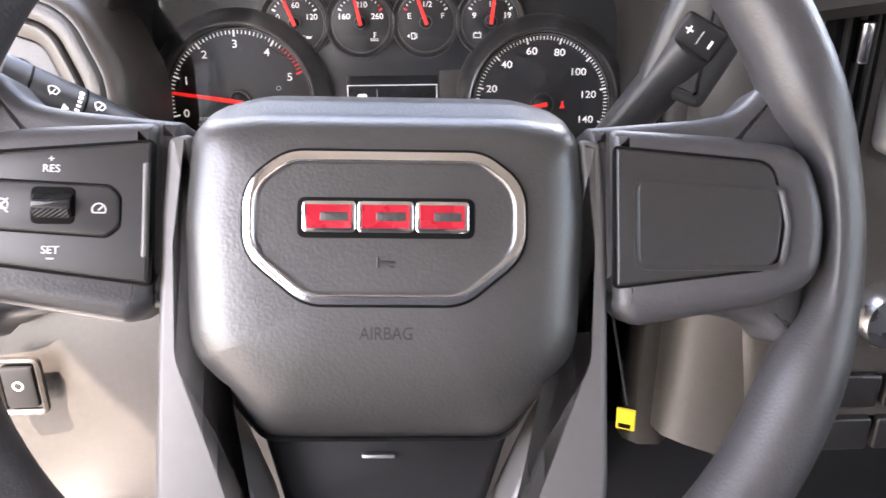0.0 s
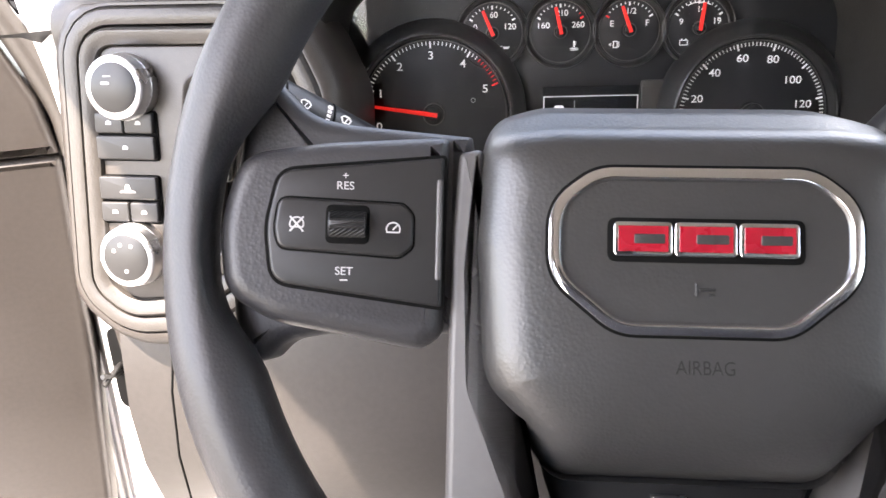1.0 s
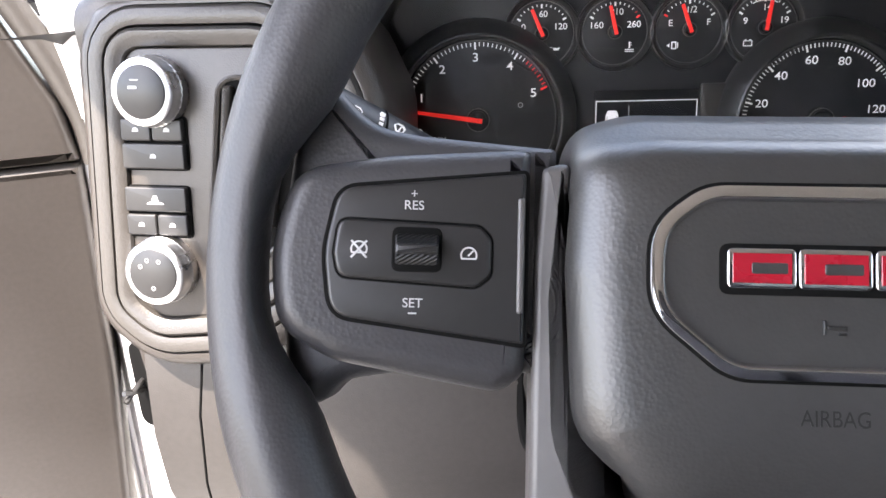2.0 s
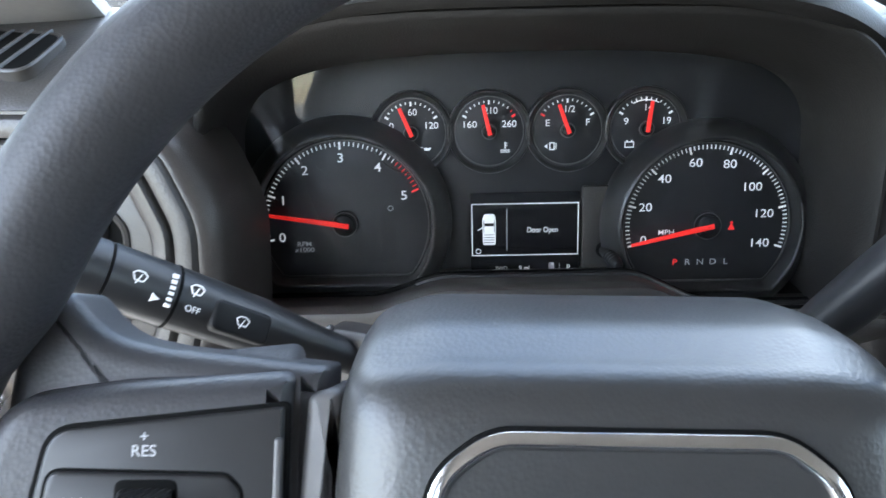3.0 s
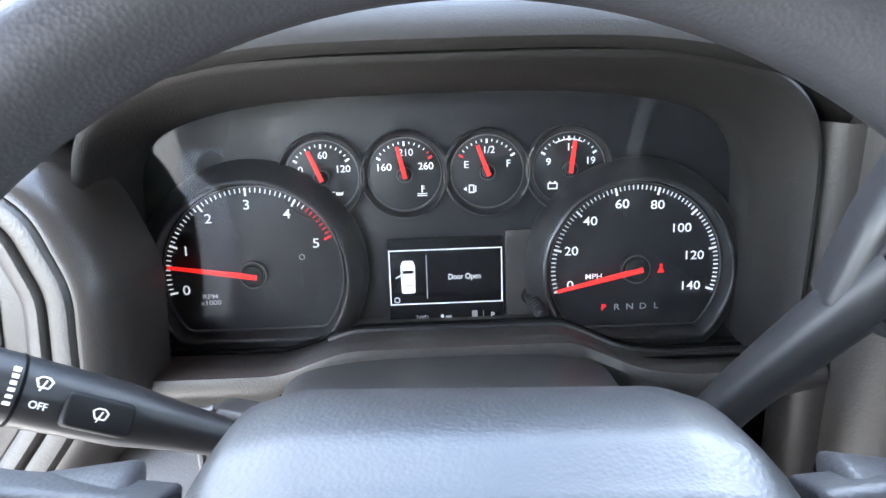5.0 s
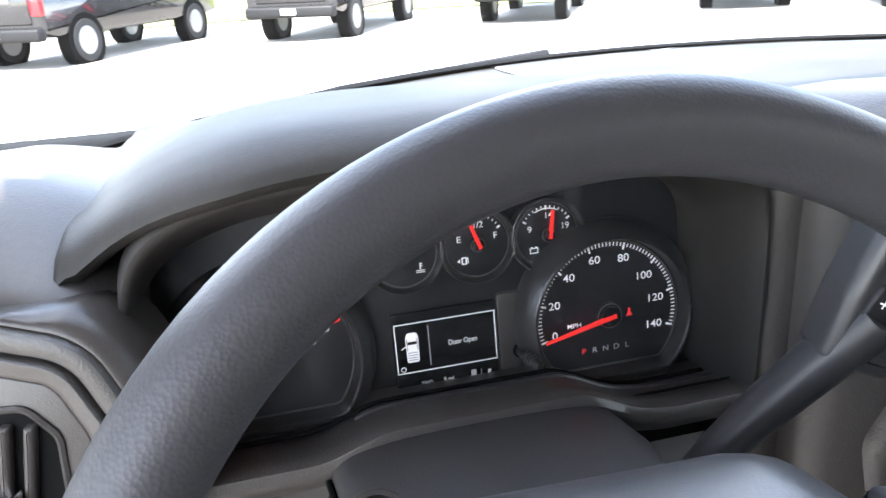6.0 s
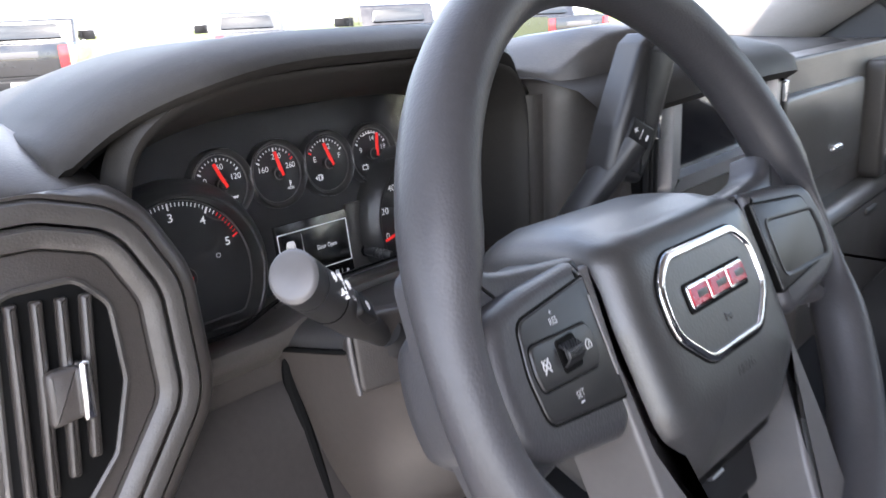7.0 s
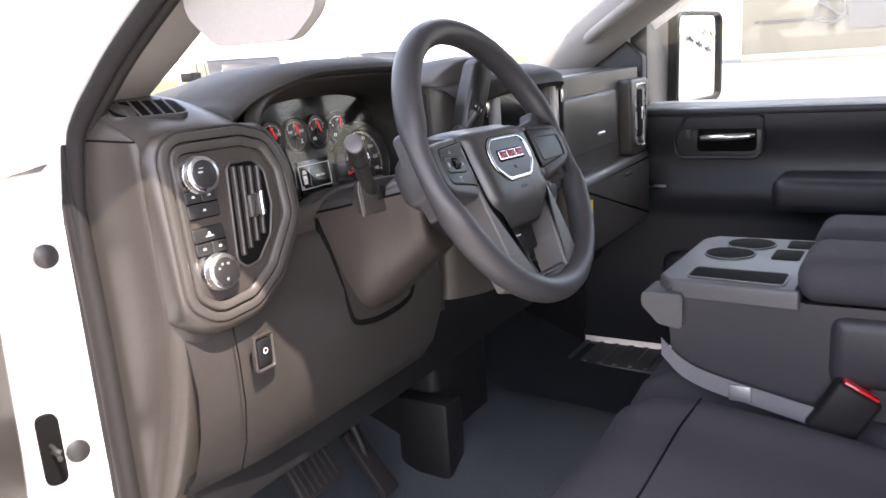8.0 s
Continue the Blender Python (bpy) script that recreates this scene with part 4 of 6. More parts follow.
    part("fire_wall", box(-0.345, 0.90, 0.60, 1.07, 0.955, 1.445, 0.004), BLACK, d, m=inv)
    # defroster slot at the door end
    vm = plain @ pose(-0.294, 0.556, 1.4705, 0, 0, -14) @ pose(0, 0, 0, 22, 0, 0)
    v = part("side_window_vent", slab(rounded([(-0.040, -0.017), (0.040, -0.020), (0.040, 0.016), (-0.034, 0.024)], 0.010, 5), -0.012, 0.0030, 0.0008), BLACK, d, "black louvred side window vent", m=vm)
    for i in range(5):
        x = -0.026 + 0.0125 * i
        part("louvre", slab([Vector((x, -0.019)), Vector((x + 0.0022, -0.019)), Vector((x + 0.0062, 0.021)), Vector((x + 0.004, 0.021))], -0.004, 0.0042, 0.0005), TRAY, v)
    part("vent_lip", framed(rounded([(-0.0425, -0.0195), (0.0425, -0.0225), (0.0425, 0.0185), (-0.0365, 0.0265)], 0.012, 5), [(0, -0.010), (0, 0.0022), (0.001, 0.0032), (0.0024, 0.0030), (0.003, -0.004)]), PAD, v)
    return d


dashboard()


def ribbed_knob(r, h, n=60):
    rings = []
    for z, k, rib in ((0, 1.0, 1), (h * 0.62, 1.0, 1), (h * 0.66, 0.99, 0), (h * 0.94, 0.97, 0), (h, 0.90, 0)):
        rings.append([((r * k + (0.0005 if rib and i % 2 else 0)) * math.cos(2 * math.pi * i / n), (r * k + (0.0005 if rib and i % 2 else 0)) * math.sin(2 * math.pi * i / n), z) for i in range(n)])
    return loft(rings)


def light_panel():
    p = thing("light_switch_panel", facing((-0.2885, 0.4847, 1.403), 9.5, -7) @ Matrix.Translation((0, 0, -0.012)), "grey-brown switch panel with two chrome knobs and vent", "switch panel")
    inner = rounded([(-0.020, 0.024), (-0.0255, -0.122), (-0.010, -0.1345), (0.030, -0.1300), (0.062, -0.108), (0.0985, -0.058), (0.0985, -0.010), (0.086, 0.016), (0.060, 0.024)], [0.012, 0.010, 0.02, 0.02, 0.015, 0.02, 0.02, 0.015, 0.02], 6)
    part("face", slab(inner, -0.03, 0.0, 0.001), LOWER, p, "grey switch panel face")
    part("inner_bezel", framed(inset(inner, -0.011), [(-0.0005, -0.02), (0, 0.003), (0.002, 0.0055), (0.006, 0.0055), (0.010, 0.0025), (0.0112, -0.004)]), PAD, p)
    part("outer_bezel", framed(inset(inner, -0.024), [(0, -0.03), (0.0, -0.002), (0.003, 0.003), (0.008, 0.0045), (0.0115, 0.003), (0.0125, -0.01)]), PAD, p, "grained outer surround")
    def grown(d):
        return [Vector((max(q.x, -0.0535), min(q.y, 0.049))) for q in inset(inner, -d)]
    shell = [at_z(inset(inner, -0.0235), -0.02), at_z(inset(inner, -0.0235), 0.0005), at_z(grown(0.0255), 0.0005), at_z(grown(0.030), -0.0025), at_z(grown(0.034), -0.010), at_z(grown(0.0365), -0.022), at_z(grown(0.0375), -0.040), at_z(grown(0.0375), -0.060)]
    part("surround", loft(shell, True, False, False), LOWER, p, "grey-brown moulded surround", angle=60)
    for cy, cx, marks in ((0.0, -0.002, 0), (-0.1030, -0.004, 1)):
        k = part("knob", ribbed_knob(0.0192, 0.0155), BRUSHED, p, "chrome ringed rotary knob", m=Matrix.Translation((cx, cy, 0.0)))
        part("knob_skirt", ribbed_knob(0.0197, 0.0102, 72), BRUSHED, k, "ribbed satin skirt")
        part("knob_cap", turned([(0.0148, 0.010), (0.0148, 0.0158), (0.0140, 0.0163), (0.0002, 0.0163)], 36), SATIN, k)
        if marks:
            for a in (60, 110, 150, 270):
                q = polar(0, 0, 0.0085, a)
                part("knob_mark", framed(circle(q.x, q.y, 0.0013, 10), [(0, 0.0163), (0, 0.0166), (0.0004, 0.0166), (0.0004, 0.0163)]), DIM, k)
        else:
            part("knob_mark", joined(slab(rect(-0.0045, 0.0025, 0.0055, 0.0018, 0.0006), 0.0162, 0.0166, 0.0001), slab(rect(-0.0030, 0.0065, 0.0050, 0.0008, 0.0003), 0.0162, 0.0166, 0.0001)), DIM, k)
    rows = [(-0.0145, -0.0215, 0.0190, 0.0125, 0), (0.0050, -0.0215, 0.0190, 0.0125, 0), (-0.0047, -0.0365, 0.0390, 0.0145, 0), (-0.0055, -0.0615, 0.0390, 0.0145, 1), (-0.0155, -0.0765, 0.0190, 0.0125, 0), (0.0042, -0.0765, 0.0190, 0.0125, 0)]
    part("button_gap", slab(rect(-0.0047, -0.0295, 0.0410, 0.0310, 0.003), -0.004, 0.0012, 0.0004), BLACK, p)
    part("button_gap", slab(rect(-0.0056, -0.0690, 0.0410, 0.0310, 0.003), -0.004, 0.0012, 0.0004), BLACK, p)
    for x, y, w, h, beacon in rows:
        b = part("push_button", slab(rect(x, y, w, h, 0.0018), -0.003, 0.0046, 0.0012), SATIN, p, "satin black push button")
        if beacon:
            part("button_mark", joined(slab(rounded([(x - 0.0022, y - 0.001), (x + 0.0022, y - 0.001), (x + 0.0012, y + 0.0024), (x - 0.0012, y + 0.0024)], 0.0006), 0.0045, 0.0049, 0.0001), slab(rounded([(x - 0.006, y - 0.0028), (x + 0.006, y - 0.0028), (x + 0.004, y - 0.0014), (x - 0.004, y - 0.0014)], 0.0004), 0.0045, 0.0049, 0.0001)), DIM, b)
        else:
            part("button_mark", slab(rounded([(x - 0.0020, y - 0.0010), (x + 0.0020, y - 0.0010), (x + 0.0020, y + 0.0006), (x + 0.0005, y + 0.0016), (x - 0.0012, y + 0.0012)], 0.0003), 0.0045, 0.0049, 0.0001), DIM, b)
    # air vent with upright vanes
    vo = rounded([(0.0385, 0.006), (0.0255, -0.096), (0.034, -0.106), (0.050, -0.103), (0.0730, -0.078), (0.0840, -0.045), (0.0840, -0.008), (0.072, 0.006)], 0.010, 5)
    v = part("air_vent", framed(inset(vo, -0.003), [(0, -0.01), (0, 0.0015), (0.0015, 0.0025), (0.003, 0.0015), (0.004, -0.03)]), PAD, p, "side air vent with upright vanes")
    part("vent_mouth", slab(vo, -0.002, 0.0006, 0.0002), BLACK, v)
    for i in range(4):
        x = 0.0435 + 0.0105 * i
        y0, y1 = -0.094 + 0.006 * i, 0.003 - 0.001 * i
        lean = -0.011
        part("vane", slab(rounded([(x + lean - 0.0026, y0), (x + lean + 0.0026, y0), (x + 0.0026, y1), (x - 0.0026, y1)], 0.0015, 3), 0.0, 0.0065, 0.0024, 3), LOWER, v)
    part("vane_tab", slab(rounded([(0.0470, -0.056), (0.0620, -0.054), (0.0640, -0.030), (0.0490, -0.030)], 0.003, 3), 0.004, 0.0120, 0.003, 3), LOWER, v)
    part("tab_trim", slab(rounded([(0.0600, -0.056), (0.0660, -0.055), (0.0680, -0.028), (0.0630, -0.028)], 0.002, 3), 0.006, 0.0150, 0.002, 3), CHROME, v, "chrome vane tab")
    return p


light_panel()


# ---------------------------------------------------------------- column, stalk, lever
def steering_column():
    c = thing("steering_column", pose(-0.012, 0.426, 1.306), "brown-grey plastic steering column shroud", "steering column")
    inv = Matrix.Translation((-0.006, -0.42, -1.30))
    # two half shells from the hub to the dash that share one seam
    low, top = [], []
    for i in range(13):
        s = i / 12
        y, cx, w = 0.368 + 0.175 * s, 0.016, 0.060 + 0.020 * min(1.0, s / 0.45) + 0.005 * s
        base = 1.344 - 0.036 * s
        h = 0.090 + 0.086 * math.sin(s * 1.4)
        a_row, b_row = [], []
        for j in range(31):
            cs, sn = math.cos(math.pi * j / 30), math.sin(math.pi * j / 30)
            side = math.copysign(abs(cs) ** 0.62, cs)
            a_row.append((cx + w * side * (1 - 0.10 * sn), y, base - h * sn ** 0.72))
            b_row.append((cx + (w - 0.001) * side, y + 0.006, base + (0.025 - 0.008 * s) * sn ** 0.75))
        if i == 0:
            for k, dy in ((0.45, 0.004), (0.88, -0.004), (0.96, -0.003)):
                low.append([(cx + (p[0] - cx) * k, y + dy, base + (p[2] - base) * k) for p in a_row])
        low.append(a_row)
        if s < 0.82:
            top.append(b_row)
    part("lower_shroud", sheet(low), SHROUD, c, "brown-grey lower shroud", m=inv, angle=60)
    part("upper_shroud", sheet(top), HUB, c, "black upper shroud", m=inv, angle=60)
    part("shroud_seam", pipe([(0.016 - 0.061 - 0.020 * min(1.0, s / 0.45) - 0.005 * s, 0.368 + 0.175 * s, 1.344 - 0.036 * s) for s in [i / 12 for i in range(11)]], 0.0016, 6), BLACK, c, m=inv)
    pm = inv @ facing((-0.064, 0.416, 1.342), 6, -22)
    p = part("stalk_plate", slab(rounded([(-0.020, -0.026), (0.038, -0.022), (0.034, 0.018), (-0.022, 0.018)], [0.006, 0.004, 0.006, 0.010], 4), -0.010, 0.003, 0.003, 3), KNEE, c, "black switch housing at the stalk root", m=pm)
    part("edge_trim", pipe(smooth_path([(-0.0150, 0.0185, 0.001), (-0.0222, 0.012, 0.002), (-0.0222, -0.006, 0.002), (-0.0200, -0.026, 0.001)], 5), 0.0016, 8), GREYTRIM, p, "pale moulded edge")
    part("stalk_collar", turned([(0.0150, -0.020), (0.0150, -0.003), (0.0135, 0.0), (0.0105, 0.002), (0.0090, 0.004)], 32), DARK, c, "black collar at the stalk root", m=inv @ facing((-0.062, 0.419, 1.346), 33, -61))
    k = part("pivot_boss", turned([(0.0165, -0.02), (0.0165, 0.001), (0.0150, 0.003), (0.0128, 0.003), (0.0120, 0.000)], 36), SHROUD, c, "bronze-brown round boss", m=inv @ facing((-0.053, 0.433, 1.340), 48, -6))
    part("boss_ring", turned([(0.0120, -0.004), (0.0120, -0.001), (0.0105, -0.001), (0.0100, -0.004)], 32), BLACK, k)
    part("boss_cap", turned([(0.0100, -0.004), (0.0100, 0.0), (0.0085, 0.0012), (0.0004, 0.0012)], 28), SHROUD, k)
    return c


steering_column()


def signal_stalk():
    s = thing("signal_stalk", pose(-0.070, 0.434, 1.341), "black multifunction stalk with white wiper symbols", "stalk")
    root, tip = Vector((0, 0, 0)), Vector((-0.107, -0.061, 0.0800))
    ax = (tip - root).normalized()
    viewer = Vector((0.2, -0.75, 0.6))
    z = (viewer - ax * viewer.dot(ax)).normalized()
    m = basis(-ax, z.cross(-ax), z, root)   # x runs back from tip to root, z to the driver
    L = (tip - root).length
    def seg(a, b, r0, r1):
        return pipe([(-L * a, 0, 0), (-L * (a + b) / 2, 0, 0), (-L * b, 0, 0)], [r0, (r0 + r1) / 2, r1], 22, 0.88)
    part("arm", pipe([(0.01, 0, 0), (-L * 0.18, 0, 0), (-L * 0.34, 0, 0), (-L * 0.48, 0, 0), (-L * 0.73, 0, 0)], [0.0070, 0.0074, 0.0090, 0.0114, 0.0120], 24, 0.88), SATIN, s, m=m)
    part("wiper_ring", seg(0.73, 0.90, 0.0121, 0.0121), SATIN, s, "rotating wiper ring", m=m)
    part("ring_groove", seg(0.728, 0.736, 0.0123, 0.0123), BLACK, s, m=m)
    part("end_ring", seg(0.908, 0.985, 0.0121, 0.0120), SATIN, s, m=m)
    part("end_cap", pipe([(-L * 0.985, 0, 0), (-L * 0.995, 0, 0), (-L * 1.0, 0, 0)], [0.0119, 0.0112, 0.0098], 24, 0.88), GREYTRIM, s, m=m)
    part("washer_button", slab(rect(-L * 0.555, -0.003, 0.024, 0.012, 0.003), 0.005, 0.0115, 0.0015), DARK, s, m=m)
    zt = 0.01085
    marks = []
    for i in range(6):
        marks.append(slab(rect(-L * 0.752, -0.0056 + 0.0022 * i, 0.0020, 0.0010 + 0.0001 * i), 0.0080, zt, 0.0001))
    part("scale_marks", joined(*marks), MARK, s, m=m)
    for cx, cy in ((-L * 0.835, 0.0010), (-L * 0.690, 0.0030), (-L * 0.555, -0.003)):
        zz = zt if cx < -L * 0.6 else 0.0117
        k = 0.72
        fan = rounded([(cx - 0.0040 * k, cy + 0.0012 * k), (cx - 0.0018 * k, cy + 0.0030 * k), (cx + 0.0018 * k, cy + 0.0030 * k), (cx + 0.0040 * k, cy + 0.0012 * k), (cx + 0.0024 * k, cy - 0.0024 * k), (cx - 0.0024 * k, cy - 0.0024 * k)], [0.0005, 0.0015, 0.0015, 0.0005, 0.0005, 0.0005], 3)
        part("wiper_symbol", joined(framed(fan, [(0, zz - 0.001), (0, zz), (0.00045, zz), (0.00045, zz - 0.001)]), slab([Vector((cx - 0.0016 * k, cy - 0.0036 * k)), Vector((cx - 0.0010 * k, cy - 0.0038 * k)), Vector((cx + 0.0012 * k, cy + 0.0014 * k)), Vector((cx + 0.0006 * k, cy + 0.0016 * k))], zz - 0.001, zz, 0.0001)), MARK, s, m=m)
    ob = words("OFF", 0.0034, MARK, s, 0, 0, 0, "lettering")
    ob.matrix_basis = m @ Matrix.Translation((-L * 0.690, -0.0045, zt + 0.0001))
    part("pointer", slab([Vector((-L * 0.795, -0.006)), Vector((-L * 0.795, -0.003)), Vector((-L * 0.775, -0.0045))], 0.008, zt, 0.0001), MARK, s, m=m)
    return s


signal_stalk()


def gear_lever():
    g = thing("gear_lever", pose(0.078, 0.450, 1.335), "black column gear lever with plus and minus rocker", "gear lever")
    inv = Matrix.Translation((-0.085, -0.44, -1.335))
    pts = smooth_path([(0.105, 0.452, 1.308), (0.124, 0.436, 1.350), (0.146, 0.416, 1.392), (0.165, 0.400, 1.425)], 5)
    part("arm", pipe(pts, [0.0135 + 0.005 * i / len(pts) for i in range(len(pts))], 18, 0.72), SATIN, g, m=inv)
    ax = (Vector((0.190, 0.392, 1.497)) - Vector((0.160, 0.400, 1.415))).normalized()
    n = Vector((-0.25, -1, 0.15))
    n = (n - ax * n.dot(ax)).normalized()
    gm = inv @ basis(ax.cross(n), ax, n, Vector((0.1645, 0.3955, 1.430)))
    grip = rounded([(-0.0180, -0.034), (0.0180, -0.034), (0.0215, 0.0), (0.0200, 0.060), (0.012, 0.070), (-0.012, 0.070), (-0.0190, 0.060), (-0.0205, 0.0)], [0.006, 0.006, 0.02, 0.006, 0.004, 0.004, 0.006, 0.02], 4)
    part("grip", slab(grip, -0.022, 0.004, 0.008, 5), SATIN, g, "satin black grip", m=gm)
    b = part("rocker", slab(rect(0, 0.0, 0.0235, 0.0175, 0.003), 0.0, 0.0062, 0.002), DARK, g, "plus and minus rocker", m=gm @ pose(0, 0, 0, 0, 0, -8))
    words("+", 0.0085, MARK, b, -0.0062, 0.0004, 0.0064)
    part("minus_mark", slab(rect(0.0066, -0.0004, 0.0012, 0.0042), 0.006, 0.0065, 0.0001), MARK, b)
    part("divider", slab(rect(0.0003, 0, 0.0005, 0.0072), 0.006, 0.0065, 0.0001), DIM, b)
    return g


gear_lever()


# ---------------------------------------------------------------- cab shell
def cab():
    """Sheet-metal and trim that close the cab; the driver's door opening is left free."""
    # floor with the tunnel hump
    rows = []
    for i in range(31):
        x = -0.40 + 1.46 * i / 30
        hump = 0.10 * math.exp(-((x - 0.40) / 0.20) ** 4)
        rows.append([(x, -1.05, 0.72 + hump * 0.3), (x, -0.2, 0.72 + hump * 0.6), (x, 0.35, 0.72 + hump), (x, 0.60, 0.73 + hump), (x, 0.78, 0.80 + hump), (x, 0.92, 0.98)])
    fl = part("floor", sheet(rows), VINYL, None, "black rubberised cab floor", angle=60)
    tagged(fl, category="floor", kind="structure")
    # roof and headliner
    rows = []
    for i in range(13):
        x = -0.34 + 1.40 * i / 12
        c = 0.03 * (1 - ((x - 0.36) / 0.7) ** 2)
        rows.append([(x, 0.42 + c * 1.5, 1.80 + c), (x, 0.20, 1.845 + c), (x, -0.10, 1.87 + c), (x, -1.05, 1.86 + c)])
    ce = part("ceiling", sheet(rows), HEADLINER, None, "light grey fabric headliner", angle=60)
    tagged(ce, category="headliner", kind="structure")
    rows = [[(x, y, z + 0.04) for x, y, z in r] for r in rows]
    rf = part("roof", sheet(rows), PAINT, None, "white painted steel roof", angle=60)
    tagged(rf, category="roof", kind="structure")
    # rear wall with its window
    wb = thing("wall_rear", pose(0.36, -1.05, 0.72), "dark trimmed rear cab wall with window", "wall", kind="structure")
    i2 = Matrix.Translation((-0.36, 1.05, -0.72))
    part("lower_panel", box(-0.40, -1.09, 0.70, 1.12, -1.05, 1.38, 0.004), DOORTRIM, wb, m=i2)
    part("left_post", box(-0.40, -1.09, 1.38, -0.22, -1.05, 1.90, 0.004), PILLAR, wb, m=i2)
    part("right_post", box(0.94, -1.09, 1.38, 1.12, -1.05, 1.90, 0.004), PILLAR, wb, m=i2)
    part("header", box(-0.22, -1.09, 1.76, 0.94, -1.05, 1.90, 0.004), PILLAR, wb, m=i2)
    pane = part("pane", box(-0.22, -1.075, 1.38, 0.94, -1.070, 1.76), TINTED, wb, "clear rear window", m=i2)
    pane.visible_shadow = False
    # driver's side behind the door opening
    wl = thing("wall_left", pose(-0.40, -0.72, 0.70), "grey trimmed cab side behind the door opening", "wall", kind="structure")
    i2 = Matrix.Translation((0.40, 0.72, -0.70))
    part("lower_panel", box(-0.44, -1.05, 0.70, -0.36, -0.42, 1.40, 0.01), PAINT, wl, m=i2)
    part("door_post", box(-0.44, -0.52, 1.40, -0.35, -0.42, 1.86, 0.01), PILLAR, wl, m=i2)
    part("sill", box(-0.46, -0.45, 0.62, -0.36, 0.62, 0.735, 0.012), PAINT, wl, "white door sill", m=i2)
    part("roof_rail", pipe([(-0.37, -1.05, 1.84), (-0.365, -0.3, 1.845), (-0.36, 0.02, 1.835), (-0.355, 0.12, 1.815)], 0.045, 16), PILLAR, wl, "padded grey door header", m=i2)
    for nm, x0, x1 in (("kick_panel_left", -0.36, -0.345), ("kick_panel_right", 1.062, 1.075)):
        k = part(nm, box(x0, 0.61, 0.62, x1, 0.98, 1.445, 0.003), DARK, None, "black plastic kick panel beside the footwell")
        tagged(k, category="panel", kind="structure")
    # windscreen
    rows = []
    for i in range(25):
        x = -0.345 + 1.41 * i / 24
        y0 = yw(x)
        y1 = 0.47 - 0.09 * ((x - 0.36) / 0.7) ** 2
        rows.append([(x, y0 + 0.004, 1.448), (x * 0.99 + 0.0036, y0 * 0.67 + y1 * 0.33, 1.578), (x * 0.98 + 0.0072, y0 * 0.33 + y1 * 0.67, 1.705), (x * 0.97 + 0.0108, y1, 1.825)])
    ws = thing("window_1", pose(0.36, 1.0, 1.45), "clear raked windscreen with black border", "windscreen", kind="structure")
    i2 = Matrix.Translation((-0.36, -1.0, -1.45))
    pane = part("pane", sheet(rows), GLASS, ws, "clear windscreen glass", m=i2)
    pane.visible_shadow = False
    part("lower_border", sheet([[(x, yw(x) - 0.012, 1.4575), (x, yw(x) - 0.002, 1.4600), (x, yw(x) + 0.014, 1.4570)] for x in [-0.345 + 1.41 * i / 40 for i in range(41)]], 0.003), BLACK, ws, "black glass edge", m=i2)
    return wb


cab()


def a_pillar(name, side):
    """Pillar trim between the windscreen and the door opening. side: -1 driver, 1 passenger."""
    cx = 0.36
    def X(v):
        return cx + side * v
    p = thing(name, pose(X(0.70), 0.62, 1.45), "light grey-brown windscreen pillar trim", "pillar", kind="structure")
    inv = Matrix.Translation((-X(0.70), -0.62, -1.45))
    lean = 0.045 if side < 0 else 0.0
    path = smooth_path([(X(0.705), 0.80, 1.385), (X(0.704), 0.655, 1.470), (X(0.700), 0.47 + lean, 1.592), (X(0.688), 0.20 + lean, 1.755), (X(0.675), 0.03 + lean, 1.850)], 6)
    rings = []
    for i, c in enumerate(path):
        d = (path[min(i + 1, len(path) - 1)] - path[max(i - 1, 0)]).normalized()
        s = Vector((side, 0, 0))
        u = s.cross(d).normalized() * side
        if u.z < 0:
            u = -u
        ring = []
        for a, b in ((0.030, -0.050), (0.022, -0.056), (-0.004, -0.048), (-0.026, -0.020), (-0.034, 0.012), (-0.030, 0.040), (-0.016, 0.052), (0.030, 0.054)):
            ring.append(c + s * a + u * b)
        rings.append(ring)
    part("trim", loft(rings), PILLAR, p, m=inv, angle=50)
    part("outer_skin", loft([[v + Vector((side * (0.058 if 3 <= k <= 6 else 0.120), 0, 0)) for k, v in enumerate(r)] for r in rings]), PAINT, p, "white painted pillar", m=inv, angle=50)
    seal = [c + Vector((side * 0.022, -0.008, -0.036)) for c in path]
    part("seal", pipe(seal, 0.016, 10), RUBBER, p, m=inv)
    g = side < 0 or part("grab_handle", pipe(smooth_path([path[9] + Vector((-side * 0.020, 0, 0.00)), path[10] + Vector((-side * 0.052, -0.01, 0)), path[14] + Vector((-side * 0.058, -0.01, 0.0)), path[18] + Vector((-side * 0.052, -0.01, 0)), path[19] + Vector((-side * 0.020, 0, 0.0))], 5), 0.013, 12), PILLAR, p, "grey grab handle", m=inv)
    return p


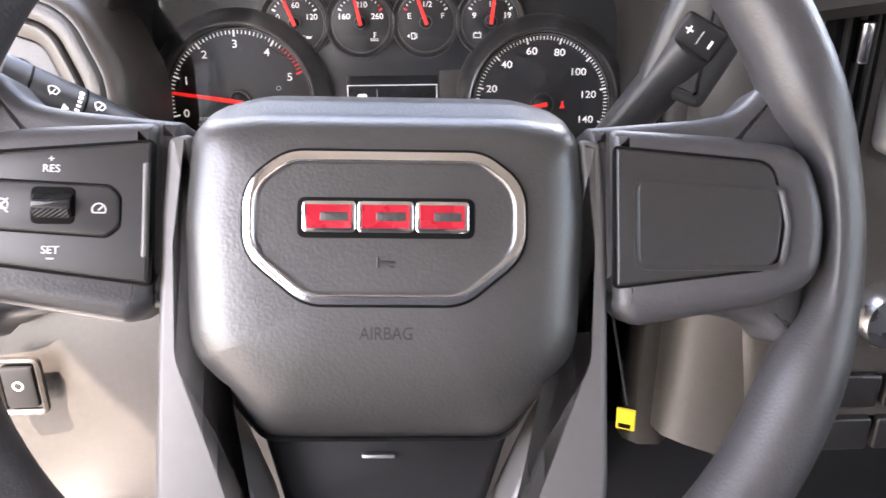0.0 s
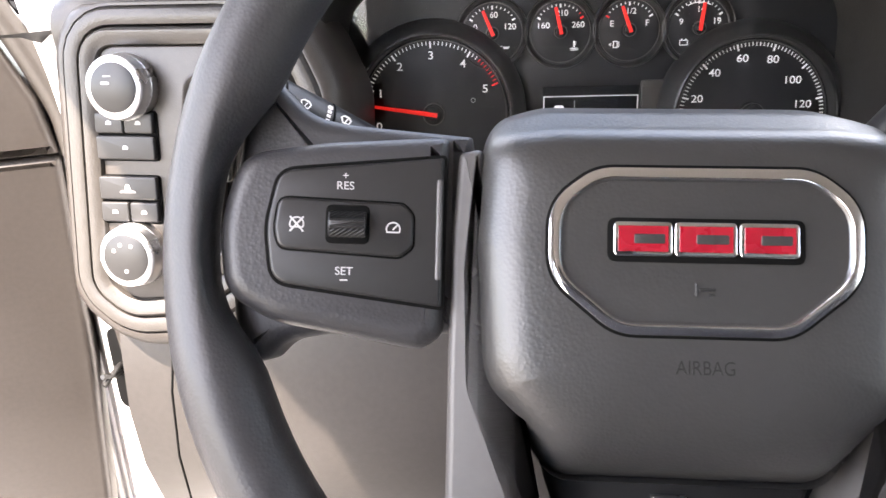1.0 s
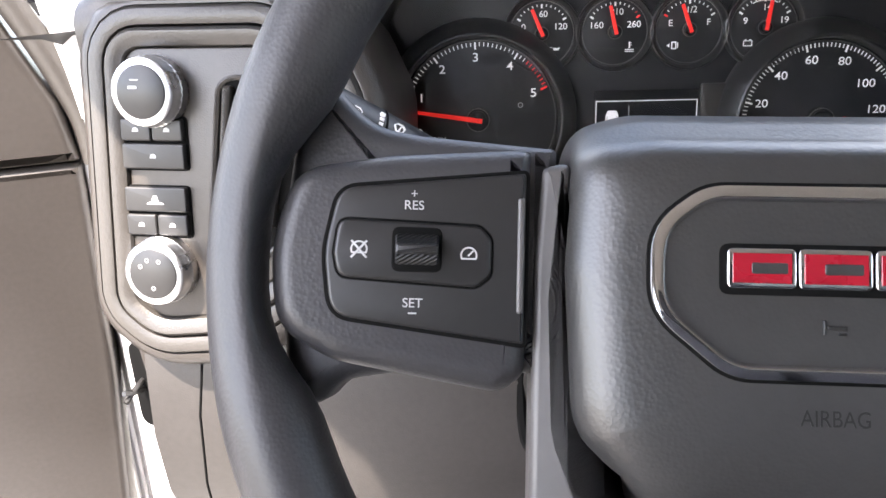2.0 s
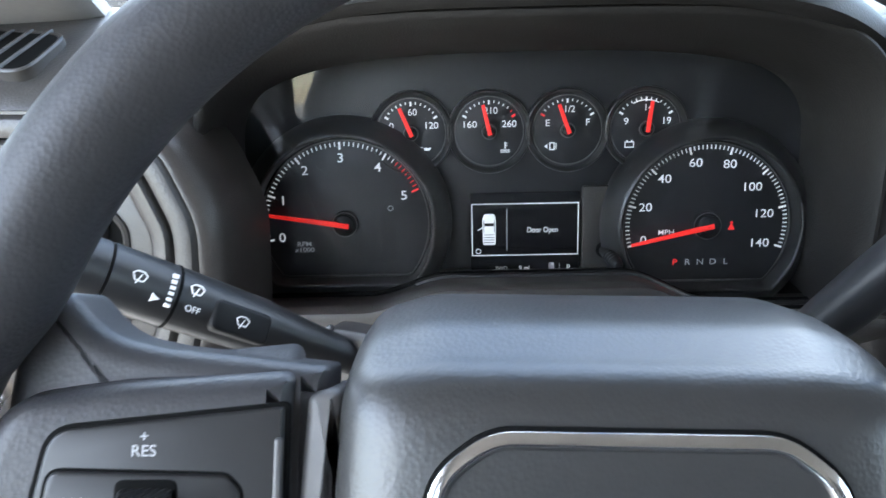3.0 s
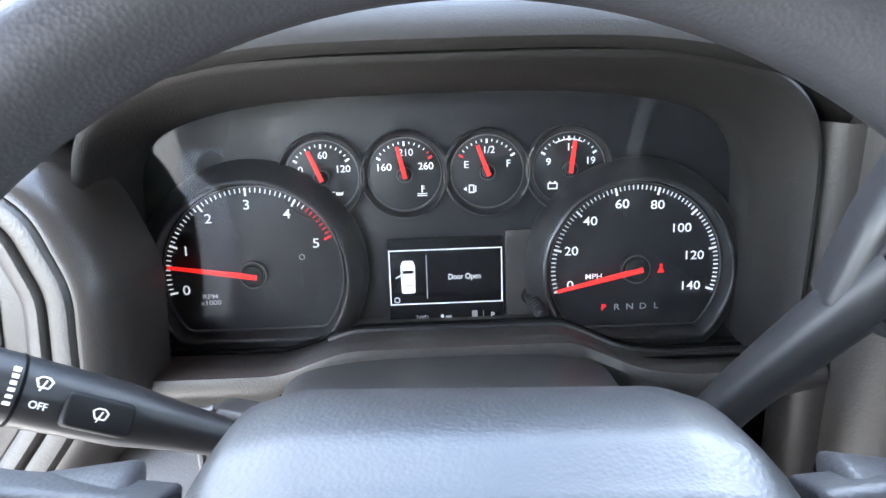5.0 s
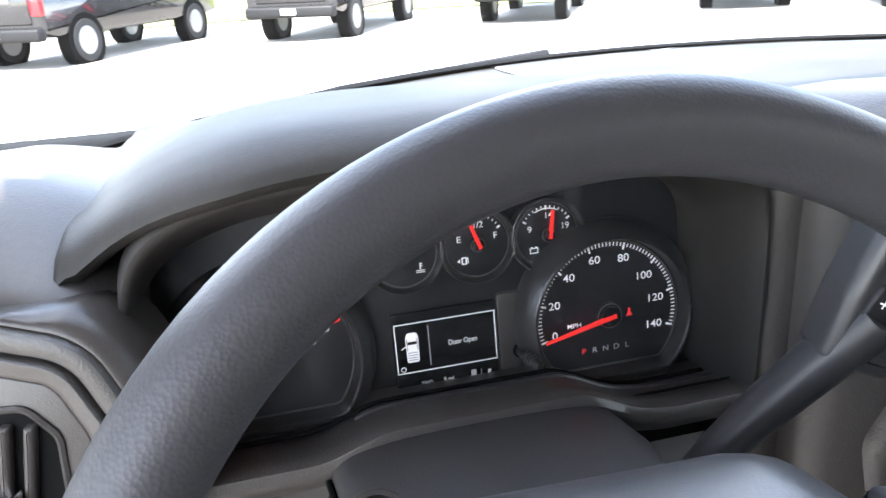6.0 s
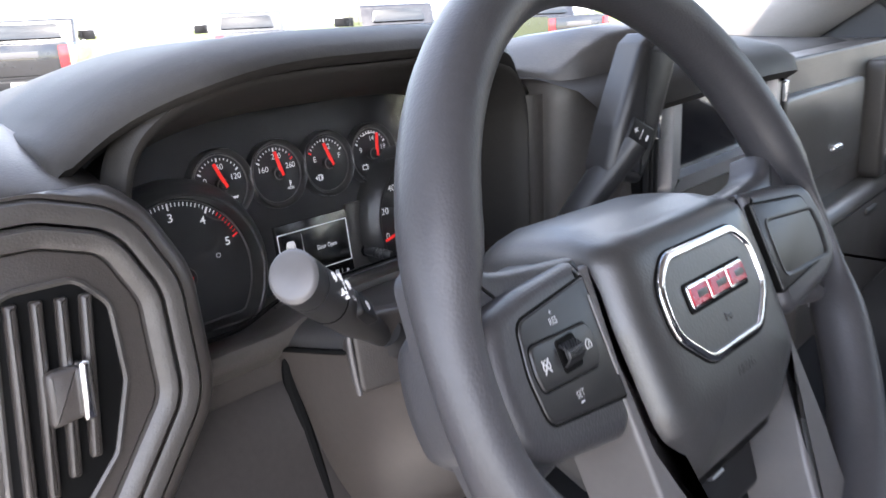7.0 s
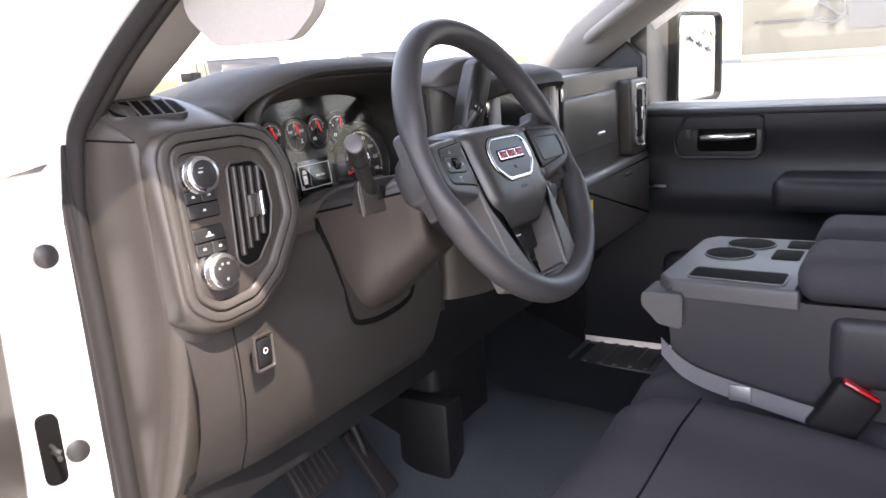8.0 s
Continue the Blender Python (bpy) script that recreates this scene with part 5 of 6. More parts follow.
def driver_pillar():
    """Driver's pillar: broad inner trim, white body side and the door seal's run above the dash."""
    p = thing("pillar_left", pose(-0.328, 0.635, 1.452), "light grey-brown windscreen pillar trim", "pillar", kind="structure")
    inv = Matrix.Translation((0.34, -0.62, -1.45))
    def swept(path, prof):
        rows = []
        for i, c in enumerate(path):
            d = (path[min(i + 1, len(path) - 1)] - path[max(i - 1, 0)]).normalized()
            rows.append([(x, c.y + d.z * n, c.z - d.y * n) for x, n in prof])
        return sheet(rows)
    line = [Vector((0, 0.700 - 0.0675 * i, 1.394 + 0.0435 * i)) for i in range(11)]
    face = [(-0.352, 0.002), (-0.335, 0.003), (-0.305, 0.005), (-0.278, 0.008), (-0.264, 0.010), (-0.258, 0.015), (-0.263, 0.030), (-0.290, 0.046), (-0.340, 0.054)]
    part("trim", swept(line, face), PILLAR, p, m=inv, angle=50)
    bend = smooth_path([(-0.352, 0.604, 1.345), (-0.352, 0.598, 1.38), (-0.352, 0.583, 1.439), (-0.352, 0.569, 1.461), (-0.352, 0.540, 1.488), (-0.352, 0.459, 1.550), (-0.352, 0.20, 1.716), (-0.352, 0.03, 1.825)], 6)
    body = [(-0.352, 0.006), (-0.358, 0.009), (-0.374, 0.014), (-0.405, 0.022), (-0.436, 0.036), (-0.458, 0.062), (-0.466, 0.10), (-0.44, 0.118), (-0.35, 0.118)]
    part("outer_skin", swept(bend, body), PAINT, p, "white painted pillar", m=inv, angle=60)
    part("seal", pipe([c + Vector((0.003, 0, 0)) for c in bend], 0.0085, 10), RUBBER, p, "black rubber door seal", m=inv)
    part("seal_lip", pipe([c + Vector((-0.009, 0.003, 0.002)) for c in bend], 0.0095, 10), RUBBER, p, "grey rubber seal lip", m=inv)
    return p


driver_pillar()
a_pillar("pillar_right", 1)


def sun_visor():
    v = thing("sun_visor", pose(-0.322, 0.352, 1.560), "light grey sun visor corner beside the windscreen pillar", "sun visor")
    o = rounded([(-0.075, -0.010), (-0.045, -0.034), (0.045, -0.034), (0.080, -0.004), (0.080, 0.028), (-0.075, 0.028)], [0.03, 0.03, 0.03, 0.03, 0.008, 0.008], 6)
    part("panel", slab(o, -0.010, 0.010, 0.008, 4), HEADLINER, v, m=basis(Vector((0, 1, 0)), Vector((0, 0, 1)), Vector((1, 0, 0)), Vector((0, 0, 0))))
    part("hinge", pipe([(0.0, 0.03, 0.02), (-0.012, 0.03, 0.06), (-0.025, 0.01, 0.09)], 0.006, 10), HEADLINER, v)
    return v


sun_visor()


def hinge_pillar():
    """White body side at the foot of the windscreen pillar, seen through the open door."""
    h = thing("hinge_pillar", pose(-0.405, 0.672, 0.745), "white painted hinge pillar with grey plugs and black seal", "body pillar", kind="structure")
    inv = Matrix.Translation((0.41, -0.65, -0.74))
    rows = []
    for j in range(13):
        z = 0.66 + 0.72 * j / 12
        b = 0.10 * max(0, 1.0 - z) + 0.05 * max(0, z - 1.35)
        rows.append([(-0.348, 0.60 - b * 0.2, z), (-0.356, 0.604 - b * 0.2, z), (-0.372, 0.612, z), (-0.405, 0.622, z), (-0.440, 0.640, z), (-0.462, 0.668, z), (-0.470, 0.71, z), (-0.470, 0.90, z)])
    part("skin", sheet(rows), PAINT, h, "white painted steel", m=inv, angle=60)
    part("door_seal", pipe(smooth_path([(-0.354, 0.50, 0.742), (-0.354, 0.575, 0.80), (-0.354, 0.592, 0.95), (-0.354, 0.594, 1.20), (-0.355, 0.598, 1.34), (-0.354, 0.599, 1.375)], 6), 0.0125, 10), RUBBER, h, "black rubber door seal", m=inv)
    for z, x, y in ((1.323, -0.388, 0.6140), (1.099, -0.392, 0.6165)):
        part("plug", turned([(0.013, -0.004), (0.013, 0.002), (0.010, 0.004), (0.0005, 0.0045)], 24), SATIN, h, "grey plastic plug", m=inv @ facing((x, y, z), 0, -15))
    for dz in (0.005, -0.005):
        part("check_strap", pipe(smooth_path([(-0.417, 0.628, 1.112 + dz), (-0.420, 0.612, 1.112 + dz * 0.4), (-0.424, 0.598, 1.112 - dz)], 5), 0.0024, 8), SATIN, h, "steel door check strap", m=inv)
    part("strap_slot", slab(rounded([(-0.012, -0.042), (0.012, -0.042), (0.012, 0.042), (-0.012, 0.042)], 0.0115), -0.004, 0.003, 0.001), BLACK, h, "black oval strap opening", m=inv @ facing((-0.4165, 0.6250, 1.110), 0, -22))
    return h


hinge_pillar()


def driver_door():
    """The open driver's door, hinged at its front."""
    d = thing("door_1", pose(-0.448, 0.645, 0.725) @ pose(0, 0, 0, 0, 0, -68), "open driver door with grey-brown trim, white frame", "door", kind="structure")
    # local: y runs from the hinge (0) back to the latch (-1.1); x is the inner side
    part("outer_skin", box(-0.13, -1.10, -0.02, -0.10, 0.0, 0.70, 0.012), PAINT, d, "white painted door skin")
    part("edge", box(-0.10, -0.030, -0.02, -0.060, -0.005, 0.70, 0.006), PAINT, d)
    up = Matrix(((0, 0, 1, 0), (1, 0, 0, 0), (0, 1, 0, 0), (0, 0, 0, 1)))
    o = rounded([(-1.06, 0.03), (-0.022, 0.03), (0.010, 0.40), (0.018, 0.592), (-1.06, 0.592)], [0.03, 0.03, 0.05, 0.004, 0.01], 5)
    part("trim", slab(o, -0.06, 0.0, 0.008, 4), LOWER, d, "grey-brown door trim", m=up)
    o = rounded([(-1.05, 0.5935), (0.018, 0.5935), (0.010, 0.640), (-0.030, 0.735), (-0.12, 0.80), (-0.30, 0.70), (-1.05, 0.70)], [0.01, 0.003, 0.02, 0.03, 0.03, 0.05, 0.02], 5)
    part("upper_trim", slab(o, -0.06, 0.002, 0.008, 4), LOWER, d, "grey-brown upper door trim", m=up)
    part("corner_strip", pipe(smooth_path([(-0.012, 0.028, 0.590), (-0.012, 0.022, 0.640), (-0.012, -0.018, 0.735), (-0.012, -0.07, 0.80)], 5), 0.011, 10), PAD, d, "ribbed edge strip")
    part("corner_grille", box(-0.055, 0.000, 0.715, -0.030, 0.075, 0.82, 0.004), BLACK, d, "black louvred grille")
    for i in range(5):
        part("grille_bar", box(-0.031, 0.010, 0.728 + 0.018 * i, -0.024, 0.070, 0.732 + 0.018 * i, 0.0015, 1), TRAY, d)
    part("armrest", box(-0.02, -0.85, 0.40, 0.07, -0.25, 0.47, 0.02, 3), PAD, d)
    part("frame_front", pipe([(-0.06, -0.02, 0.66), (-0.05, -0.30, 0.90), (-0.04, -0.62, 1.10)], 0.022, 10), PAINT, d)
    part("frame_top", pipe([(-0.04, -0.62, 1.10), (-0.04, -1.06, 1.12), (-0.06, -1.09, 0.68)], 0.022, 10), PAINT, d)
    return d


driver_door()


def passenger_door():
    d = thing("door_2", pose(1.145, 0.166, 0.737), "closed passenger door with black trim and chrome handle", "door", kind="structure")
    inv = Matrix.Translation((-1.10, -0.05, -0.76))
    # inner trim: rows in z, columns in y
    rows = []
    for j in range(21):
        z = 0.76 + 0.606 * j / 20
        row = []
        for i in range(31):
            y = -0.75 + 1.36 * i / 30
            x = 1.055
            x -= 0.028 * math.exp(-((z - 1.345) / 0.050) ** 4)
            x -= 0.022 * math.exp(-((z - 1.165) / 0.030) ** 4) * (1 if y < 0.31 else 0.2)
            x -= 0.012 * math.exp(-((z - 0.90) / 0.10) ** 4)
            row.append((x, y, z))
        rows.append(row)
    part("trim", sheet(rows), DOORTRIM, d, "black grained door trim", m=inv, angle=50)
    part("belt_cap", box(1.022, -0.75, 1.355, 1.075, 0.55, 1.372, 0.006), DOORTRIM, d, m=inv)
    m = inv @ basis(Vector((0, -1, 0)), Vector((0, 0, 1)), Vector((-1, 0, 0)), Vector((1.030, 0, 0)))
    # x of this frame runs to the rear
    rc = rounded([(-0.246, 1.266), (-0.252, 1.300), (-0.225, 1.352), (-0.060, 1.356), (-0.050, 1.345), (-0.052, 1.270), (-0.066, 1.256), (-0.236, 1.256)], 0.012, 5)
    b = part("handle_bezel", framed(inset(rc, -0.004), [(0, -0.03), (0, 0.004), (0.003, 0.007), (0.007, 0.005), (0.009, -0.02)]), DOORTRIM, d, "black handle surround", m=m)
    part("handle_plate", slab(rc, -0.03, -0.002, 0.001), SATIN, b)
    part("handle_cup", slab(rounded([(-0.200, 1.270), (-0.064, 1.270), (-0.064, 1.345), (-0.195, 1.345)], 0.014, 5), -0.03, -0.0008, 0.0004), BLACK, b)
    part("door_pull", pipe([(-0.194, 1.302, 0.002), (-0.185, 1.303, 0.012), (-0.13, 1.305, 0.016), (-0.078, 1.307, 0.012), (-0.068, 1.307, 0.002)], [0.005, 0.008, 0.009, 0.008, 0.005], 14), CHROME, b, "chrome door pull")
    part("lock_slider", slab(rect(-0.220, 1.310, 0.016, 0.026, 0.004), -0.004, 0.003, 0.002), SATIN, b)
    part("armrest", box(0.905, -0.62, 1.150, 1.05, 0.012, 1.226, 0.022, 4), DOORTRIM, d, "padded black armrest", m=inv)
    part("pull_strip", pipe(smooth_path([(1.028, 0.42, 1.095), (1.024, 0.36, 1.135), (1.020, 0.312, 1.182), (1.019, 0.27, 1.186)], 5), 0.004, 8), BRUSHED, d, "satin trim strip", m=inv)
    part("map_pocket", box(1.000, -0.55, 0.82, 1.05, 0.28, 1.02, 0.03, 3), DOORTRIM, d, m=inv)
    part("outer_skin", box(1.10, -0.78, 0.66, 1.135, 0.66, 1.385, 0.012), PAINT, d, "white painted door skin", m=inv)
    pane = part("pane", box(1.080, -0.72, 1.38, 1.085, 0.44, 1.86), GLASS, d, "clear door window", m=inv)
    pane.visible_shadow = False
    part("mirror_sail", slab(rounded([(-0.62, 1.385), (-0.335, 1.385), (-0.335, 1.50), (-0.40, 1.555), (-0.62, 1.47)], 0.012), -0.05, -0.02, 0.004), DOORTRIM, d, "black window corner panel", m=m)
    part("rear_post", box(1.04, -0.80, 1.38, 1.13, -0.70, 1.88, 0.01), PILLAR, d, m=inv)
    part("top_rail", pipe([(1.075, -0.75, 1.865), (1.07, -0.3, 1.870), (1.06, 0.10, 1.845)], 0.035, 12), PILLAR, d, m=inv)
    part("sill_plate", box(0.885, -0.40, 0.722, 1.04, 0.62, 0.752, 0.006), STEEL, d, "bright ribbed sill plate", m=inv)
    for i in range(10):
        part("sill_rib", box(0.89, 0.20 + 0.04 * i, 0.750, 1.03, 0.212 + 0.04 * i, 0.757, 0.002), STEEL, d, m=inv)
    return d


passenger_door()


def side_mirror():
    m = thing("side_mirror", pose(1.31, 0.430, 1.350), "black towing mirror outside the passenger window", "mirror")
    inv = Matrix.Translation((-1.30, -0.30, -1.39))
    fm = inv @ facing((1.385, 0.262, 1.50), 0, -22)
    o = rounded([(-0.088, -0.114), (0.092, -0.106), (0.095, 0.108), (-0.080, 0.112)], 0.018, 5)
    part("housing", framed(inset(o, -0.012), [(0.02, -0.07), (0.002, -0.045), (0, -0.01), (0.0, 0.004), (0.004, 0.008), (0.010, 0.006), (0.013, -0.004), (0.013, -0.03)]), DARK, m, "black mirror housing", m=fm)
    part("backing", slab(inset(o, 0.0), -0.068, -0.010, 0.004), DARK, m, m=fm)
    part("mirror_glass", slab(o, -0.010, -0.002, 0.001), MIRROR, m, "mirror glass", m=fm)
    part("arm", box(1.13, 0.32, 1.385, 1.335, 0.37, 1.66, 0.015), GREYTRIM, m, m=inv)
    return m


side_mirror()


# ---------------------------------------------------------------- seat and console
def seat_cushion(name, x0, x1, label):
    s = thing(name, pose((x0 + x1) / 2, -0.1, 0.74), label, "seat")
    inv = Matrix.Translation((-(x0 + x1) / 2, 0.1, -0.74))
    w = x1 - x0
    rows = []
    for i in range(25):
        u = i / 24
        x = x0 + w * u
        side = max(0, abs(u - 0.5) * 2 - 0.55) / 0.45
        e = (abs(u - 0.5) * 2) ** 10
        row = []
        for y, z in ((0.205, 0.80), (0.232, 0.88), (0.228, 0.940), (0.205, 0.982), (0.165, 1.002), (0.10, 1.008), (0.0, 0.998), (-0.15, 0.978), (-0.30, 0.962), (-0.42, 0.958)):
            lift = 0.020 * math.sin(min(side, 1) * math.pi) - 0.055 * e
            row.append((x, y - 0.045 * e - 0.020 * (abs(u - 0.5) * 2) ** 3, z + (lift if z > 0.93 else 0)))
        rows.append(row)
    first = [(p[0], p[1] - 0.02, 0.76) for p in rows[0]]
    last = [(p[0], p[1] - 0.02, 0.76) for p in rows[-1]]
    part("cushion", sheet([first] + rows + [last]), CLOTH, s, m=inv, angle=60)
    part("base", box(x0 + 0.03, -0.45, 0.72, x1 - 0.03, 0.17, 0.87, 0.02), DARK, s, m=inv)
    part("backrest", box(x0 + 0.01, -0.62, 0.90, x1 - 0.01, -0.42, 1.56, 0.05, 4), CLOTH, s, m=inv)
    if w > 0.4:
        part("headrest", box(x0 + 0.10, -0.62, 1.58, x1 - 0.10, -0.50, 1.76, 0.04, 4), CLOTH, s, m=inv)
    return s


ds = seat_cushion("driver_seat", -0.275, 0.225, "black cloth driver seat with a stitched seam")
part("seam", pipe(smooth_path([(-0.215, 0.090, 1.026), (-0.14, 0.097, 1.016), (-0.06, 0.099, 1.0085), (0.01, 0.100, 1.0085), (0.10, 0.099, 1.014), (0.17, 0.088, 1.027)], 6), 0.0014, 8), BLACK, ds, "stitched cross seam", m=Matrix.Translation((0.025, 0.1, -0.74)))
seat_cushion("middle_seat", 0.228, 0.515, "black cloth middle seat under the console")
seat_cushion("passenger_seat", 0.535, 0.985, "black cloth passenger seat")


def console():
    c = thing("centre_console", pose(0.365, -0.075, 1.017), "folded-down charcoal console with cup holders and armrest", "console")
    inv = Matrix.Translation((-0.36, 0.1, -1.03))
    side = rounded([(0.128, 1.178), (0.118, 1.075), (0.04, 1.030), (-0.60, 0.995), (-0.60, 1.170), (-0.055, 1.170), (-0.02, 1.186)], [0.012, 0.03, 0.02, 0.02, 0.01, 0.01, 0.01], 4)
    m = inv @ basis(Vector((0, 1, 0)), Vector((0, 0, 1)), Vector((1, 0, 0)), Vector((0, 0, 0)))
    part("body", slab(side, 0.222, 0.505, 0.010, 3), CONSOLE, c, "charcoal console body", m=m)
    top = rounded([(0.222, 0.122), (0.245, 0.142), (0.480, 0.135), (0.505, 0.115), (0.505, -0.05), (0.210, -0.05)], [0.02, 0.02, 0.03, 0.02, 0.004, 0.004], 5)
    tm = inv @ Matrix.Translation((0, 0, 0))
    t = part("tray", slab(top, 1.165, 1.190, 0.006, 4), TRAY, c, "grey console tray top", m=tm)
    # flat black shapes paint the shaded depth of the pockets and cup holders
    part("coin_pocket_shade", slab(rounded([(0.238, 0.100), (0.292, 0.100), (0.286, -0.028), (0.226, -0.028)], 0.010, 4), 1.17, 1.1912, 0.0004), BLACK, t)
    part("pocket_floor", framed(rounded([(0.236, 0.102), (0.294, 0.102), (0.288, -0.030), (0.224, -0.030)], 0.011, 4), [(0, 1.188), (0, 1.1925), (0.002, 1.1925), (0.003, 1.188)]), TRAY, t)
    for cx, cy in ((0.385, 0.072), (0.452, 0.052)):
        part("cup_holder_shade", slab(circle(cx, cy, 0.036, 32), 1.17, 1.1912 + 0.0002 * (cx > 0.4), 0.0004), BLACK, t)
        part("cup_rim", framed(circle(cx, cy, 0.038, 32), [(0, 1.188), (0, 1.1922), (0.002, 1.1922), (0.003, 1.188)]), TRAY, t)
    for cx, cy, w, h in ((0.395, -0.010, 0.060, 0.040), (0.465, -0.022, 0.050, 0.040)):
        part("pocket_shade", slab(rect(cx, cy, w, h, 0.006), 1.17, 1.1912, 0.0004), BLACK, t)
    # release flap on the front corner
    part("release_flap", slab(rounded([(0.158, 1.172), (0.158, 1.152), (0.134, 1.126), (0.100, 1.120), (0.100, 1.172)], 0.008, 4), 0.208, 0.275, 0.008, 3), TRAY, c, "grey release handle", m=m)
    for x0, x1 in ((0.205, 0.345), (0.385, 0.520)):
        a = part("armrest_pad", box(x0, -0.60, 1.172, x1, -0.045, 1.236, 0.028, 5), CLOTH, c, "black padded armrest half", m=inv)
    part("lid_tray", box(0.345, -0.60, 1.165, 0.385, -0.045, 1.205, 0.004), TRAY, c, m=inv)
    part("armrest_base", box(0.212, -0.60, 1.06, 0.515, -0.085, 1.160, 0.02, 3), CONSOLE, c, m=inv)
    return c


console()


def belt():
    b = thing("seat_belt_buckle", pose(0.211, -0.105, 0.987), "black belt buckle with red release button", "seat belt")
    inv = Matrix.Translation((-0.206, 0.13, -1.0))
    part("webbing", sheet([[p + Vector((0.002, -0.004, w)) for w in (-0.013, 0, 0.013)] for p in smooth_path([(0.214, 0.135, 1.090), (0.212, 0.105, 1.062), (0.210, 0.06, 1.045), (0.206, -0.02, 1.030), (0.200, -0.090, 1.018)], 6)], 0.002), WEB, b, "grey belt webbing", m=inv)
    part("tongue", box(0.203, 0.005, 1.026, 0.210, 0.035, 1.050, 0.003), STEEL, b, m=inv)
    bm = inv @ pose(0.206, -0.112, 1.040, 30, 0, 10)
    part("buckle", box(-0.016, -0.030, -0.050, 0.016, 0.030, 0.030, 0.007, 3), DARK, b, m=bm)
    part("release_button", box(-0.011, -0.024, 0.026, 0.011, 0.024, 0.0335, 0.003, 2), TAIL, b, "red release button", m=bm)
    return b


belt()


def pedals():
    p = thing("brake_pedal", pose(-0.03, 0.62, 0.90), "black ribbed rubber brake pedal", "pedal")
    part("arm", pipe([(0.03, 0.10, 0.20), (0.015, 0.05, 0.08), (0, 0.015, 0.0)], 0.010, 10), DARK, p)
    pad = part("pad", slab(rounded([(-0.05, -0.032), (0.05, -0.032), (0.046, 0.032), (-0.046, 0.032)], 0.010), -0.012, 0.0, 0.004), RUBBER, p, m=facing((0, 0, 0), 35))
    for i in range(6):
        part("tread", slab(rect(-0.035 + 0.014 * i, 0, 0.006, 0.050, 0.001), -0.002, 0.0028, 0.001), RUBBER, pad)
    a = thing("accelerator_pedal", pose(0.13, 0.64, 0.84), "black plastic accelerator pedal", "pedal")
    part("arm", pipe([(0, 0.09, 0.16), (0, 0.03, 0.05), (0, 0.008, 0.0)], 0.009, 10), DARK, a)
    part("pad", slab(rounded([(-0.022, -0.07), (0.022, -0.07), (0.020, 0.06), (-0.020, 0.06)], 0.008), -0.012, 0.0, 0.004), RUBBER, a, m=facing((0, 0, 0), 40))


pedals()

tr = thing("transmission_cover", pose(0.33, 0.62, 0.78), "dark grey plastic cover under the centre dash", "cover")
part("cover", box(-0.08, -0.05, -0.06, 0.12, 0.28, 0.34, 0.02, 3), DARK, tr)
part("lower_duct", box(-0.115, -0.09, -0.07, -0.055, 0.02, 0.14, 0.012, 2), DARK, tr)


def hang_tag():
    t = thing("hang_tag", pose(0.630, 0.425, 1.186), "white card tag with a yellow band", "tag")
    part("card", box(-0.016, -0.0006, -0.040, 0.016, 0.0006, 0.020, 0.0005, 1), PAPER, t, m=pose(0, 0, 0, 0, 0, -35))
    part("band", box(-0.016, -0.0012, 0.004, 0.016, -0.0004, 0.020, 0.0003, 1), YELLOW, t, "yellow printed band", m=pose(0, 0, 0, 0, 0, -35))
    part("print", joined(*[slab(rect(0, -0.006 - 0.006 * i, 0.022 - 0.004 * (i % 3), 0.0016), 0, 0.0003, 0.0001) for i in range(5)]), DIM, t, m=pose(0, 0, 0, 0, 0, -35) @ Matrix(((1, 0, 0, 0), (0, 0, -1, -0.0007), (0, 1, 0, 0), (0, 0, 0, 1))))
    part("cord", pipe([(0, 0, 0.020), (-0.004, 0.03, 0.03), (-0.008, 0.07, 0.05)], 0.0008, 6), PAPER, t)
    y = thing("warning_label", pose(0.135, 0.388, 1.213), "small yellow folded label under the column", "label")
    part("card", box(-0.0055, -0.001, -0.008, 0.0055, 0.001, 0.008, 0.0005, 1), YELLOW, y, m=pose(0, 0, 0, 10, 0, -25))
    part("print", box(-0.004, -0.0016, -0.006, 0.003, -0.0009, -0.003), BLACK, y, m=pose(0, 0, 0, 10, 0, -25))
    part("cord", pipe([(0, 0, 0.010), (-0.004, 0.03, 0.05), (-0.010, 0.07, 0.090)], 0.0008, 6), DARK, y)


hang_tag()


